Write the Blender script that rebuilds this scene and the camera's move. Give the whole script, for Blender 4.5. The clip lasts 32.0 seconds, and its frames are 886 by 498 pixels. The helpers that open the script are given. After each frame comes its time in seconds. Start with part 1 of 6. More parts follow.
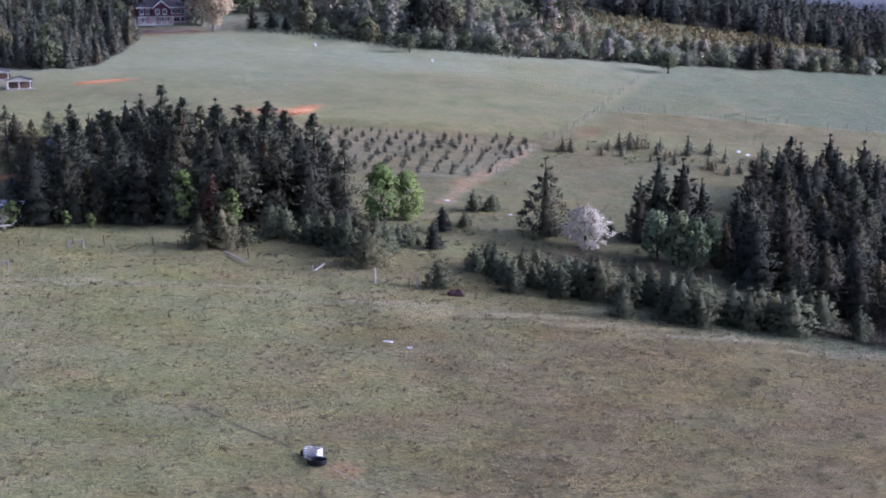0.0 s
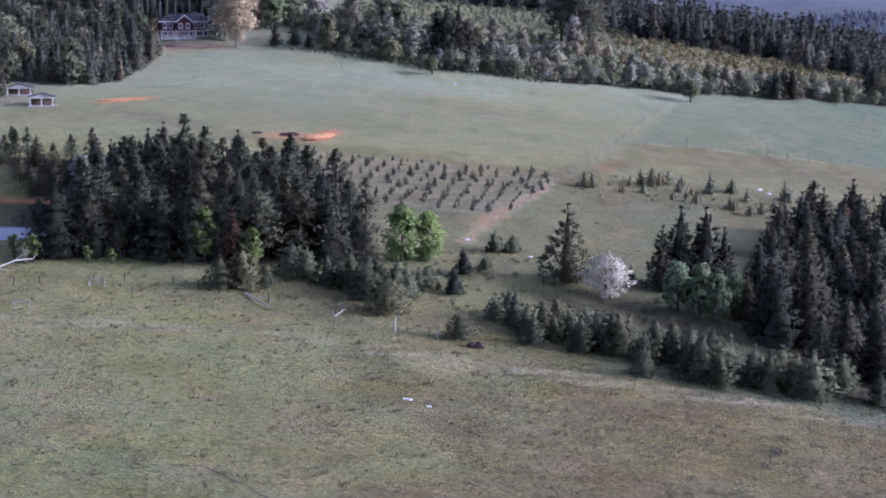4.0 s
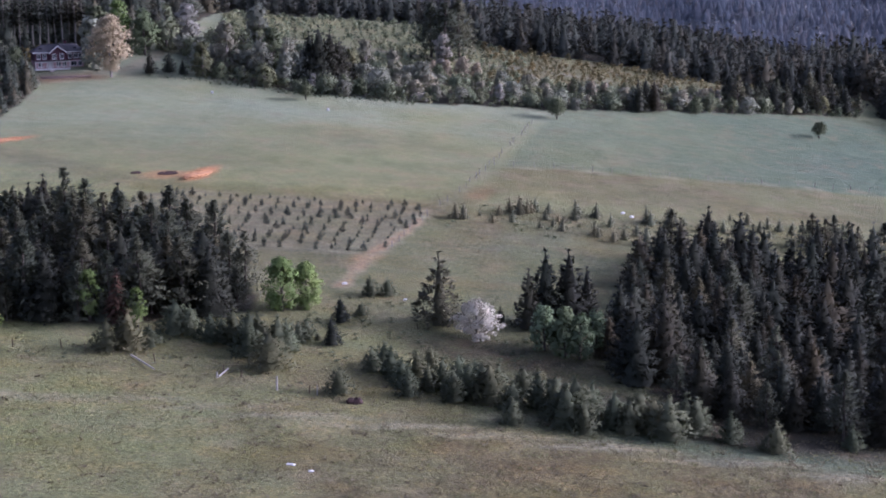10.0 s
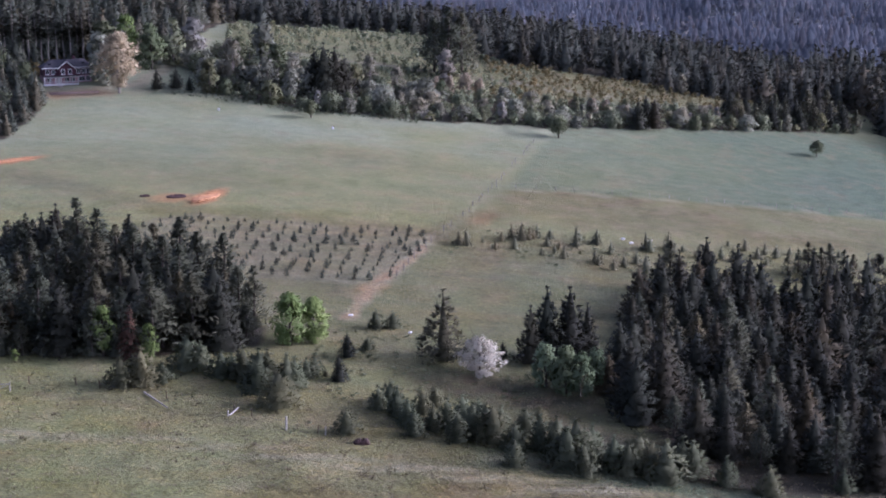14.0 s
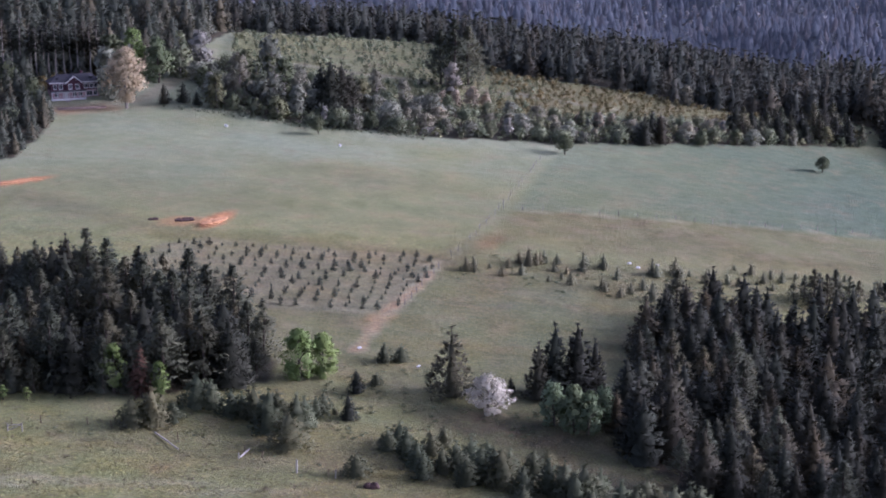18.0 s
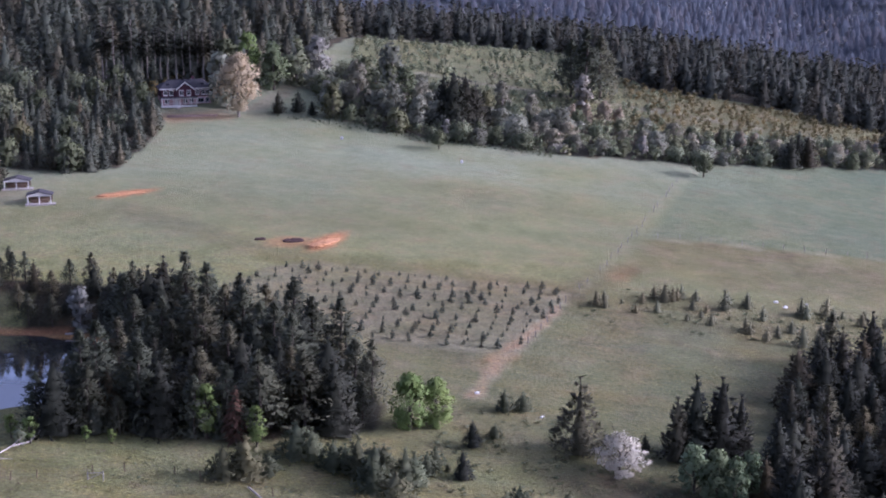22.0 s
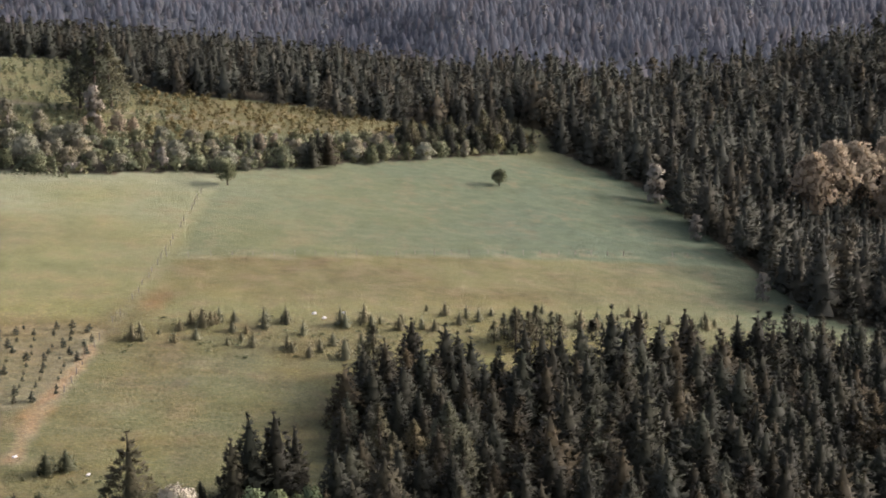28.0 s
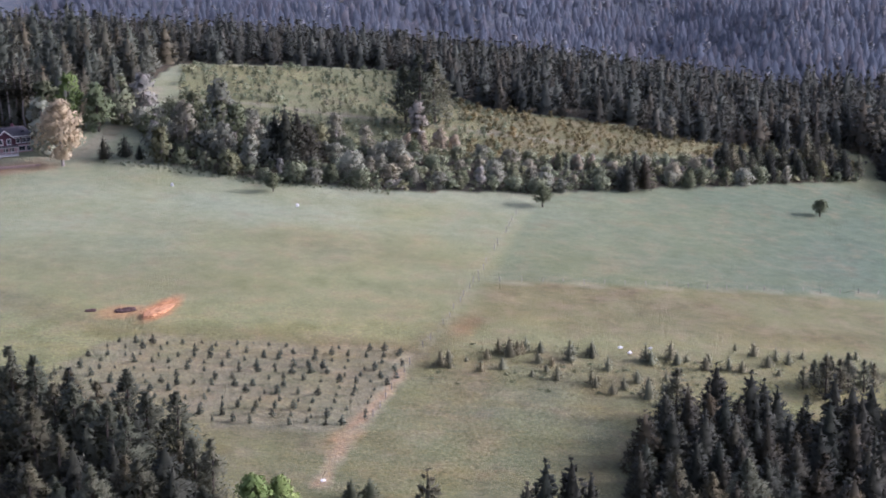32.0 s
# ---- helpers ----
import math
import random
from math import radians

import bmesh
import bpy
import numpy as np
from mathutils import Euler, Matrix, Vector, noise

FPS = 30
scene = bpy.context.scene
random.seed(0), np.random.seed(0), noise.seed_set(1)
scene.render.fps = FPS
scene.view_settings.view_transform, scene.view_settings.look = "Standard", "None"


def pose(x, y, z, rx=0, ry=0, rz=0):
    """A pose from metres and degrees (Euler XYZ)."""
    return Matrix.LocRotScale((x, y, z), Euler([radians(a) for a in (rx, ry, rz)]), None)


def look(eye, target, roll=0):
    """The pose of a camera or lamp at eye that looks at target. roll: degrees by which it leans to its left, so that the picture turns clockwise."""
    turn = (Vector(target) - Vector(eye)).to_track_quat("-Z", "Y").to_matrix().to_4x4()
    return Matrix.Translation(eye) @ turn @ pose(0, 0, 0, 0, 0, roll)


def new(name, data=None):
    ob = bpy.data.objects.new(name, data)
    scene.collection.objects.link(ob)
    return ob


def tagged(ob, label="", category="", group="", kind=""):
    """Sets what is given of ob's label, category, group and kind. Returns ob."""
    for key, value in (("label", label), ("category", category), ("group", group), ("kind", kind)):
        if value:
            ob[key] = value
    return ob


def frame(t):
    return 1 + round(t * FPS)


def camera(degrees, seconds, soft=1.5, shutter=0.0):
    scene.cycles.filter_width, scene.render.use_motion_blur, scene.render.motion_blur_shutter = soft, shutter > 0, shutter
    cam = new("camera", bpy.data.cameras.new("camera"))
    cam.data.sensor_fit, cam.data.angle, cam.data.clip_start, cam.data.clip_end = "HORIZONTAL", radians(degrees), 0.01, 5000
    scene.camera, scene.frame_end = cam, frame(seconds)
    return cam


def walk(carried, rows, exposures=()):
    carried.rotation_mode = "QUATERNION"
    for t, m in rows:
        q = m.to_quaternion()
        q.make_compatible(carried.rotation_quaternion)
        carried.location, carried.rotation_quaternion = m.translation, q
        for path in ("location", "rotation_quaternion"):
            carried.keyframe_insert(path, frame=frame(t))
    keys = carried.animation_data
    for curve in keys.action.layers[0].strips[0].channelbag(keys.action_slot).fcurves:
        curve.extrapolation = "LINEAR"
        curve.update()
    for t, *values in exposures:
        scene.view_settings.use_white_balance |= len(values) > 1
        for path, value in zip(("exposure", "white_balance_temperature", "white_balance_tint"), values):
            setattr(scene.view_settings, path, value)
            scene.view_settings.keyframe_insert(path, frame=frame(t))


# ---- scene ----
# ---- camera ----
cam = camera(32, 32.0, soft=1.9)
PATH = (
    (0, look((16.07, -0.11, 43.84), (7.87, 98.20, 27.48), -1.15)),
    (0.5, look((15.97, 0.72, 44.76), (7.64, 99.00, 28.25), -0.87)),
    (1, look((15.87, 1.51, 45.65), (7.60, 99.79, 29.14), -0.22)),
    (1.5, look((15.73, 2.14, 46.49), (4.72, 100.17, 30.13), 0.96)),
    (2, look((15.33, 2.49, 47.27), (-16.02, 95.97, 30.55), 0.67)),
    (2.5, look((14.73, 2.65, 48.25), (-21.35, 94.39, 31.48), 1.26)),
    (3, look((14.21, 2.58, 49.44), (-17.25, 96.02, 32.74), 1.45)),
    (3.5, look((14.14, 2.23, 50.68), (-6.90, 98.57, 34.08), 0.40)),
    (4, look((14.82, 1.55, 51.83), (5.78, 99.70, 34.95), 0.24)),
    (4.5, look((15.63, 0.60, 53.07), (13.18, 99.07, 35.81), -0.67)),
    (6.5, look((17.14, -3.64, 58.64), (15.72, 94.71, 40.64), -1.26)),
    (7, look((17.22, -4.46, 59.88), (15.76, 93.86, 41.69), -1.19)),
    (7.5, look((17.15, -5.06, 61.08), (15.69, 93.24, 42.76), -1.21)),
    (8, look((17.08, -5.55, 62.21), (15.61, 92.72, 43.76), -1.22)),
    (8.5, look((17.04, -6.04, 63.25), (15.55, 92.22, 44.73), -1.17)),
    (9, look((17.05, -6.59, 64.27), (15.55, 91.66, 45.68), -1.11)),
    (9.5, look((17.12, -7.19, 65.35), (15.60, 91.04, 46.67), -1.09)),
    (10, look((17.17, -7.85, 66.59), (15.58, 90.35, 47.77), -1.12)),
    (10.5, look((17.18, -8.58, 67.92), (15.53, 89.59, 48.94), -1.12)),
    (11, look((17.26, -9.33, 69.40), (15.55, 88.80, 50.23), -1.20)),
    (11.5, look((17.39, -10.07, 71.03), (15.60, 88.02, 51.62), -1.16)),
    (12, look((17.43, -10.72, 72.61), (15.62, 87.32, 52.98), -1.12)),
    (12.5, look((17.30, -11.28, 73.94), (15.53, 86.73, 54.18), -1.05)),
    (13, look((16.95, -11.77, 75.05), (15.29, 86.23, 55.21), -0.93)),
    (13.5, look((16.60, -12.14, 76.15), (15.06, 85.84, 56.23), -0.84)),
    (14, look((16.38, -12.45, 77.33), (14.86, 85.51, 57.30), -0.78)),
    (14.5, look((16.20, -12.69, 78.65), (14.71, 85.24, 58.48), -0.75)),
    (16.5, look((15.52, -13.31, 84.12), (14.00, 84.50, 63.33), -0.62)),
    (17, look((15.49, -13.24, 85.44), (13.89, 84.52, 64.46), -0.68)),
    (17.5, look((15.51, -12.85, 86.52), (13.84, 84.87, 65.36), -0.71)),
    (18, look((15.46, -11.79, 87.20), (13.75, 85.91, 65.94), -0.70)),
    (18.5, look((15.24, -9.58, 87.55), (13.33, 88.12, 66.30), -0.74)),
    (19, look((14.85, -6.29, 87.57), (12.84, 91.40, 66.32), -0.64)),
    (19.5, look((14.37, -2.27, 87.36), (12.31, 95.43, 66.13), -0.39)),
    (20, look((13.87, 2.00, 86.99), (11.78, 99.72, 65.84), -0.17)),
    (20.5, look((13.52, 6.19, 86.69), (11.35, 103.93, 65.64), 0.04)),
    (21, look((13.28, 10.09, 86.57), (9.64, 107.80, 65.60), 0.09)),
    (21.5, look((13.13, 13.46, 86.61), (6.20, 110.99, 65.65), -0.10)),
    (22, look((13.10, 16.04, 86.82), (3.72, 113.35, 65.79), -0.07)),
    (22.5, look((13.11, 17.79, 87.26), (2.78, 114.98, 66.11), 0.08)),
    (23, look((13.13, 18.89, 87.94), (2.72, 116.03, 66.62), 0.21)),
    (23.5, look((13.11, 19.59, 88.75), (2.59, 116.68, 67.22), 0.29)),
    (24, look((13.08, 20.19, 89.60), (2.46, 117.22, 67.86), 0.32)),
    (24.5, look((13.00, 20.85, 90.41), (2.30, 117.83, 68.51), 0.31)),
    (26.5, look((12.56, 24.01, 93.18), (16.40, 121.43, 70.91), -1.24)),
    (27, look((12.39, 24.87, 93.75), (24.59, 121.48, 70.98), -1.24)),
    (27.5, look((12.17, 25.78, 94.26), (30.60, 121.30, 71.12), -1.61)),
    (28, look((11.98, 26.64, 94.83), (32.99, 121.60, 71.54), -1.60)),
    (28.5, look((11.84, 27.37, 95.53), (32.99, 122.30, 72.28), -1.56)),
    (29, look((11.79, 27.90, 96.36), (32.92, 122.80, 72.97), -1.57)),
    (29.5, look((11.86, 28.21, 97.34), (32.95, 123.07, 73.72), -1.47)),
    (30, look((12.19, 28.33, 98.48), (33.18, 123.16, 74.67), -1.29)),
    (30.5, look((12.82, 28.26, 99.78), (32.83, 123.28, 75.89), -1.06)),
    (31, look((13.55, 28.04, 101.27), (27.46, 124.19, 77.56), -1.15)),
    (31.5, look((14.19, 27.74, 102.85), (18.67, 124.81, 79.25), -1.78)),
    (32, look((14.70, 27.34, 104.41), (15.13, 124.52, 80.84), -1.82)),
)
# ---- light ----
EXPO = ((0, 0.35, 4760, 35), (1.2, 0.37, 4740, 35), (2.4, 0.51, 4720, 35), (3.1, 0.49, 4700, 35), (4.2, 0.35, 4680, 35), (9.0, 0.25, 4840, 35), (24.5, 0.34, 4880, 37), (27.0, 0.12, 4860, 32), (27.9, 0.49, 6150, 21), (31.1, 0.55, 6150, 21), (32, 0.59, 5120, 31))
walk(cam, PATH, EXPO)
world = bpy.data.worlds.new("sky")
scene.world = world
world.use_nodes = True
wn = world.node_tree
sky = wn.nodes.new("ShaderNodeTexSky")
sky.sky_type, sky.sun_disc = "NISHITA", False
sky.sun_elevation, sky.sun_rotation = radians(19.4), radians(85)
sky.air_density, sky.dust_density, sky.ozone_density = 0.75, 6.0, 0.6
veil = wn.nodes.new("ShaderNodeHueSaturation")  # thin high cloud
veil.inputs["Saturation"].default_value = 0.55
veil.inputs["Value"].default_value = 1.3
wn.links.new(sky.outputs[0], veil.inputs["Color"])
wn.links.new(veil.outputs[0], wn.nodes["Background"].inputs[0])
wn.nodes["Background"].inputs[1].default_value = 0.15
sun = new("sun", bpy.data.lights.new("sun", "SUN"))
sun.data.energy, sun.data.angle, sun.data.color = 2.5, radians(12), (1.0, 0.90, 0.77)
sun.matrix_world = look((96, 8, 34), (0, 0, 0))


# ---- terrain ----
def rise(x, y):
    """Height of the ground: a pasture that climbs gently to a low wooded hill."""
    x, y = np.asarray(x, float), np.asarray(y, float)
    u, v = np.clip(x / 100, -2.4, 2.6), (y - 300) / 100
    v = np.where(v > 1.3, 1.3 + np.tanh((v - 1.3) / 1.2), np.maximum(v, -2.2))
    z = 11.357 - 8.723 * u + 11.357 * v - 2.79 * u * u - 1.157 * u * v + 2.359 * v * v
    z = z + 30 * smooth(172, 330, x) * smooth(330, 520, y)
    return z - 75 * smooth(500, 950, y) + 60 * smooth(1300, 2600, y) + smooth(850, 1200, y) * (16 * lump(x, y, 520, 33) + 8 * lump(x, y, 190, 34))


def ground_z(x, y):
    """Height of the ground with a level shore and the pond's bed pressed into it."""
    d, level = pond_far(x, y), 10.45
    flat = 1 - smooth(1.08, 1.5, d)
    return rise(x, y) * (1 - flat) + level * flat - 2.0 * (1 - smooth(0.90, 1.04, d))


def smooth(a, b, v):
    s = np.clip((v - a) / (b - a), 0, 1)
    return s * s * (3 - 2 * s)


def pond_far(x, y):
    """1 on the pond's shore, less inside it."""
    return np.hypot((np.asarray(x, float) + 95) / 29, (np.asarray(y, float) - 264) / 23.5)


def pond_in(x, y):
    return 1 - smooth(0.95, 1.08, pond_far(x, y))


def ell(x, y, cx, cy, rx, ry, turn=0.0, soft=0.35):
    c, s = math.cos(radians(turn)), math.sin(radians(turn))
    d = np.hypot(((x - cx) * c + (y - cy) * s) / rx, ((y - cy) * c - (x - cx) * s) / ry)
    return 1 - smooth(1 - soft, 1 + soft, d)


def lump(x, y, size, seed):
    """Cheap smooth unevenness between -1 and 1."""
    rng = np.random.RandomState(seed)
    out = 0
    for k in range(5):
        a, b, c = rng.uniform(0, 6.28, 3)
        f = (0.7 + 0.35 * k) / size
        out = out + np.sin((x * math.cos(a) + y * math.sin(a)) * f * 6.28 + b) * np.cos((y * math.cos(a) - x * math.sin(a)) * f * 4.1 + c) / 5
    return out * 1.6


def band(x, y, pts, half):
    """1 along a line of points, 0 away from it."""
    d = np.full(np.shape(x), 1e9)
    for (ax, ay), (bx, by) in zip(pts, pts[1:]):
        l2 = (bx - ax) ** 2 + (by - ay) ** 2
        s = np.clip(((x - ax) * (bx - ax) + (y - ay) * (by - ay)) / l2, 0, 1)
        d = np.minimum(d, np.hypot(x - ax - s * (bx - ax), y - ay - s * (by - ay)))
    return 1 - smooth(half * 0.5, half * 1.5, d)


def inside(x, y, poly):
    """Whether points lie in a polygon."""
    x, y = np.asarray(x, float), np.asarray(y, float)
    hit = np.zeros(x.shape, bool)
    for (ax, ay), (bx, by) in zip(poly, poly[1:] + poly[:1]):
        hit ^= ((ay > y) != (by > y)) & (x < (bx - ax) * (y - ay) / (by - ay + 1e-9) + ax)
    return hit


# ---- plan of the woods and plots ----
LEFT_STAND = [(-72, 235), (-40, 238), (-20, 246), (-20, 256), (-28, 268), (-40, 278), (-58, 286), (-77, 291), (-74, 280), (-72, 262), (-72, 243)]
BANK_ROW = [(-128, 290), (-63, 287), (-55, 292), (-62, 299), (-128, 302)]
RIGHT_STAND = [(38, 237), (45, 220), (53, 211.5), (61, 207), (120, 203), (220, 215), (240, 332), (180, 325), (136, 318), (100, 303), (72, 300), (57, 298), (51, 287), (47, 268), (43, 250)]
PLOT = [(-60, 300), (-51, 318), (-43, 323), (-20, 320.5), (9, 319.5), (6, 304), (0, 286), (-8, 283), (-28, 284.5), (-54, 289)]
FOREST_RIGHT = [(146, 464), (165, 430), (170, 370), (171, 345), (200, 338), (330, 345), (420, 480), (420, 640), (150, 640)]
FOREST_BACK = [(-230, 600), (-66, 523), (8, 538), (14, 506), (30, 492), (75, 488), (90, 478), (128, 486), (150, 500), (150, 640), (420, 640), (700, 1150), (-500, 1150)]
FOREST_LEFT = [(-600, 1150), (-420, 300), (-175, 318), (-165, 355), (-132, 372), (-117, 368), (-109, 368), (-100, 374), (-98, 394), (-99, 410), (-106, 418), (-108, 430), (-112, 440), (-88, 452), (-74, 478), (-66, 523), (-230, 600)]
THICKET = [(-56, 424), (-26, 413), (3, 412), (42, 419), (88, 437), (137, 461), (128, 470), (80, 458), (45, 446), (10, 440), (-25, 450), (-58, 470), (-66, 450)]
SCRUB = [(-58, 470), (-25, 450), (10, 440), (45, 446), (85, 462), (140, 470), (140, 488), (90, 478), (75, 486), (30, 490), (14, 504), (8, 536), (-64, 520)]

TRACK = [(-64, 480), (-40, 478), (-20, 474), (0, 470), (30, 466), (60, 462)]

# ---- materials ----
def nodes_of(name, rough=0.9):
    m = bpy.data.materials.new(name)
    m.use_nodes = True
    nt = m.node_tree
    b = nt.nodes["Principled BSDF"]
    b.inputs["Roughness"].default_value = rough
    b.inputs["Specular IOR Level"].default_value = 0.25
    return m, nt, b


def ramp(nt, src, stops):
    r = nt.nodes.new("ShaderNodeValToRGB")
    while len(r.color_ramp.elements) < len(stops):
        r.color_ramp.elements.new(0.5)
    for e, (p, c) in zip(r.color_ramp.elements, stops):
        e.position, e.color = p, (*c, 1)
    nt.links.new(src, r.inputs[0])
    return r.outputs[0]


def mix(nt, fac, a, b, blend="MIX"):
    m = nt.nodes.new("ShaderNodeMix")
    m.data_type, m.blend_type = "RGBA", blend
    for key, v in ((0, fac), (6, a), (7, b)):
        if isinstance(v, (int, float)):
            m.inputs[key].default_value = v
        elif isinstance(v, tuple):
            m.inputs[key].default_value = (*v, 1)
        else:
            nt.links.new(v, m.inputs[key])
    return m.outputs[2]


def noise_of(nt, scale, detail=4, rough=0.6, coords=None, stretch=None):
    n = nt.nodes.new("ShaderNodeTexNoise")
    n.inputs["Scale"].default_value, n.inputs["Detail"].default_value, n.inputs["Roughness"].default_value = scale, detail, rough
    if coords is None:
        coords = nt.nodes.new("ShaderNodeTexCoord").outputs["Object"]
    if stretch:
        mp = nt.nodes.new("ShaderNodeMapping")
        mp.inputs["Scale"].default_value = stretch
        nt.links.new(coords, mp.inputs[0])
        coords = mp.outputs[0]
    nt.links.new(coords, n.inputs["Vector"])
    return n.outputs["Fac"]


def bump(nt, b, height, strength, distance):
    bn = nt.nodes.new("ShaderNodeBump")
    bn.inputs["Strength"].default_value, bn.inputs["Distance"].default_value = strength, distance
    nt.links.new(height, bn.inputs["Height"])
    nt.links.new(bn.outputs[0], b.inputs["Normal"])


def plain(name, color, rough=0.8, scale=3.0, spread=0.25, relief=0.02, metal=0.0):
    """A worn surface: a base colour with two scales of unevenness and fine relief."""
    m, nt, b = nodes_of(name, rough)
    dark, light = tuple(c * (1 - spread) for c in color), tuple(min(1, c * (1 + spread)) for c in color)
    a = ramp(nt, noise_of(nt, scale, 5), [(0.3, dark), (0.7, light)])
    c = mix(nt, noise_of(nt, scale * 0.15, 3), a, tuple(c * (1 - spread * 0.7) for c in color))
    nt.links.new(c, b.inputs["Base Color"])
    b.inputs["Metallic"].default_value = metal
    bump(nt, b, noise_of(nt, scale * 4, 3), 0.4, relief)
    return m


def leafy(name, dark, light, trans=0.15, vary=1.0):
    """Foliage: each spray and each plant has its own shade."""
    m, nt, b = nodes_of(name, 0.75)
    geo = nt.nodes.new("ShaderNodeNewGeometry")
    info = nt.nodes.new("ShaderNodeObjectInfo")
    c = ramp(nt, geo.outputs["Random Per Island"], [(0.0, dark), (1.0, light)])
    tone = nt.nodes.new("ShaderNodeAttribute")
    tone.attribute_name = "tone"
    add = nt.nodes.new("ShaderNodeMath")
    nt.links.new(info.outputs["Random"], add.inputs[0])
    nt.links.new(tone.outputs["Fac"], add.inputs[1])
    own = nt.nodes.new("ShaderNodeMath")
    own.operation = "FRACT"
    nt.links.new(add.outputs[0], own.inputs[0])
    c = mix(nt, 0.6, c, ramp(nt, own.outputs[0], [(0.0, tuple(v * 0.55 for v in dark)), (0.5, tuple((a + e) / 2 for a, e in zip(dark, light))), (1.0, tuple(v * 1.25 for v in light))]))
    hue = nt.nodes.new("ShaderNodeMath")
    hue.operation = "FRACT"
    times = nt.nodes.new("ShaderNodeMath")
    times.operation = "MULTIPLY"
    nt.links.new(own.outputs[0], times.inputs[0])
    times.inputs[1].default_value = 7.31
    nt.links.new(times.outputs[0], hue.inputs[0])
    c = mix(nt, 1.0, c, ramp(nt, hue.outputs[0], [(0.0, (1 - 0.10 * vary, 1 + 0.02 * vary, 1 + 0.05 * vary)), (0.55, (1.0, 1.0, 1.0)), (1.0, (1 + 0.30 * vary, 1 + 0.02 * vary, 1 - 0.20 * vary))]), "MULTIPLY")
    c = mix(nt, noise_of(nt, 0.13, 3, coords=geo.outputs["Position"]), c, tuple(v * 0.8 for v in dark))
    nt.links.new(c, b.inputs["Base Color"])
    if trans:
        t = nt.nodes.new("ShaderNodeBsdfTranslucent")
        nt.links.new(c, t.inputs["Color"])
        s = nt.nodes.new("ShaderNodeMixShader")
        s.inputs[0].default_value = trans
        nt.links.new(b.outputs[0], s.inputs[1])
        nt.links.new(t.outputs[0], s.inputs[2])
        nt.links.new(s.outputs[0], nt.nodes["Material Output"].inputs[0])
    return m


def ground_material():
    m, nt, b = nodes_of("pasture", 0.95)
    pos = nt.nodes.new("ShaderNodeNewGeometry").outputs["Position"]

    def att(name):
        a = nt.nodes.new("ShaderNodeAttribute")
        a.attribute_name = name
        return a.outputs["Fac"]

    fine, mid, big = noise_of(nt, 0.9, 6, 0.7, pos), noise_of(nt, 0.16, 5, 0.6, pos), noise_of(nt, 0.03, 4, 0.55, pos)
    streak = noise_of(nt, 0.35, 5, 0.65, pos, (0.7, 1.2, 1))
    lush = ramp(nt, mid, [(0.3, (0.156, 0.162, 0.072)), (0.7, (0.250, 0.254, 0.116))])
    dry = ramp(nt, streak, [(0.3, (0.088, 0.074, 0.034)), (0.72, (0.188, 0.155, 0.072))])
    pale = ramp(nt, streak, [(0.3, (0.212, 0.238, 0.148)), (0.7, (0.288, 0.312, 0.205))])
    # far slope colour with blue distance haze mixed in
    hazy_canopy = ramp(nt, mid, [(0.3, (0.084, 0.096, 0.106)), (0.7, (0.112, 0.125, 0.135))])
    # dark forest litter, also used to paint the large stand's shade
    litter_and_shadow = ramp(nt, mid, [(0.3, (0.030, 0.028, 0.018)), (0.7, (0.075, 0.068, 0.042))])
    red = ramp(nt, fine, [(0.3, (0.27, 0.128, 0.060)), (0.7, (0.52, 0.265, 0.125))])
    # cooler green grass, also used to paint tree shade on the field
    cool_and_shadow = ramp(nt, streak, [(0.3, (0.082, 0.116, 0.072)), (0.7, (0.136, 0.172, 0.110))])
    worn = ramp(nt, streak, [(0.3, (0.185, 0.180, 0.112)), (0.7, (0.305, 0.290, 0.190))])

    def noisy(a, amount):
        # the edge of a zone is broken up by the ground's own unevenness
        x = nt.nodes.new("ShaderNodeMath")
        x.operation = "MULTIPLY_ADD"
        nt.links.new(mid, x.inputs[0])
        x.inputs[1].default_value = amount
        nt.links.new(a, x.inputs[2])
        y = nt.nodes.new("ShaderNodeMath")
        y.operation, y.use_clamp = "SUBTRACT", True
        nt.links.new(x.outputs[0], y.inputs[0])
        y.inputs[1].default_value = amount * 0.5
        return y.outputs[0]

    c = mix(nt, noisy(att("dry"), 1.1), lush, dry)
    c = mix(nt, noisy(att("pale"), 0.5), c, pale)
    c = mix(nt, noisy(att("cool_and_shadow"), 0.4), c, cool_and_shadow)
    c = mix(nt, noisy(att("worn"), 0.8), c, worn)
    c = mix(nt, noisy(att("litter_and_shadow"), 0.3), c, litter_and_shadow)
    c = mix(nt, att("far"), c, hazy_canopy)
    c = mix(nt, noisy(att("red"), 0.5), c, red)
    flecks = noise_of(nt, 2.6, 5, 0.7, pos, (0.7, 1.15, 1))
    clods = noise_of(nt, 1.5, 7, 0.75, pos, (0.7, 1.15, 1))
    patch = noise_of(nt, 0.13, 5, 0.65, pos, (0.6, 1.3, 1))
    near = att("near")
    pocket = noise_of(nt, 0.055, 4, 0.6, pos, (0.7, 1.2, 1))
    c = mix(nt, ramp(nt, pocket, [(0.48, (0.0, 0.0, 0.0)), (0.62, (0.7, 0.7, 0.7))]), c, mix(nt, near, c, mix(nt, 1.0, c, (0.92, 0.97, 0.82), "MULTIPLY")))
    c = mix(nt, ramp(nt, patch, [(0.47, (0.0, 0.0, 0.0)), (0.60, (0.8, 0.8, 0.8))]), c, mix(nt, near, c, mix(nt, 1.0, c, (1.06, 0.97, 0.84), "MULTIPLY")))
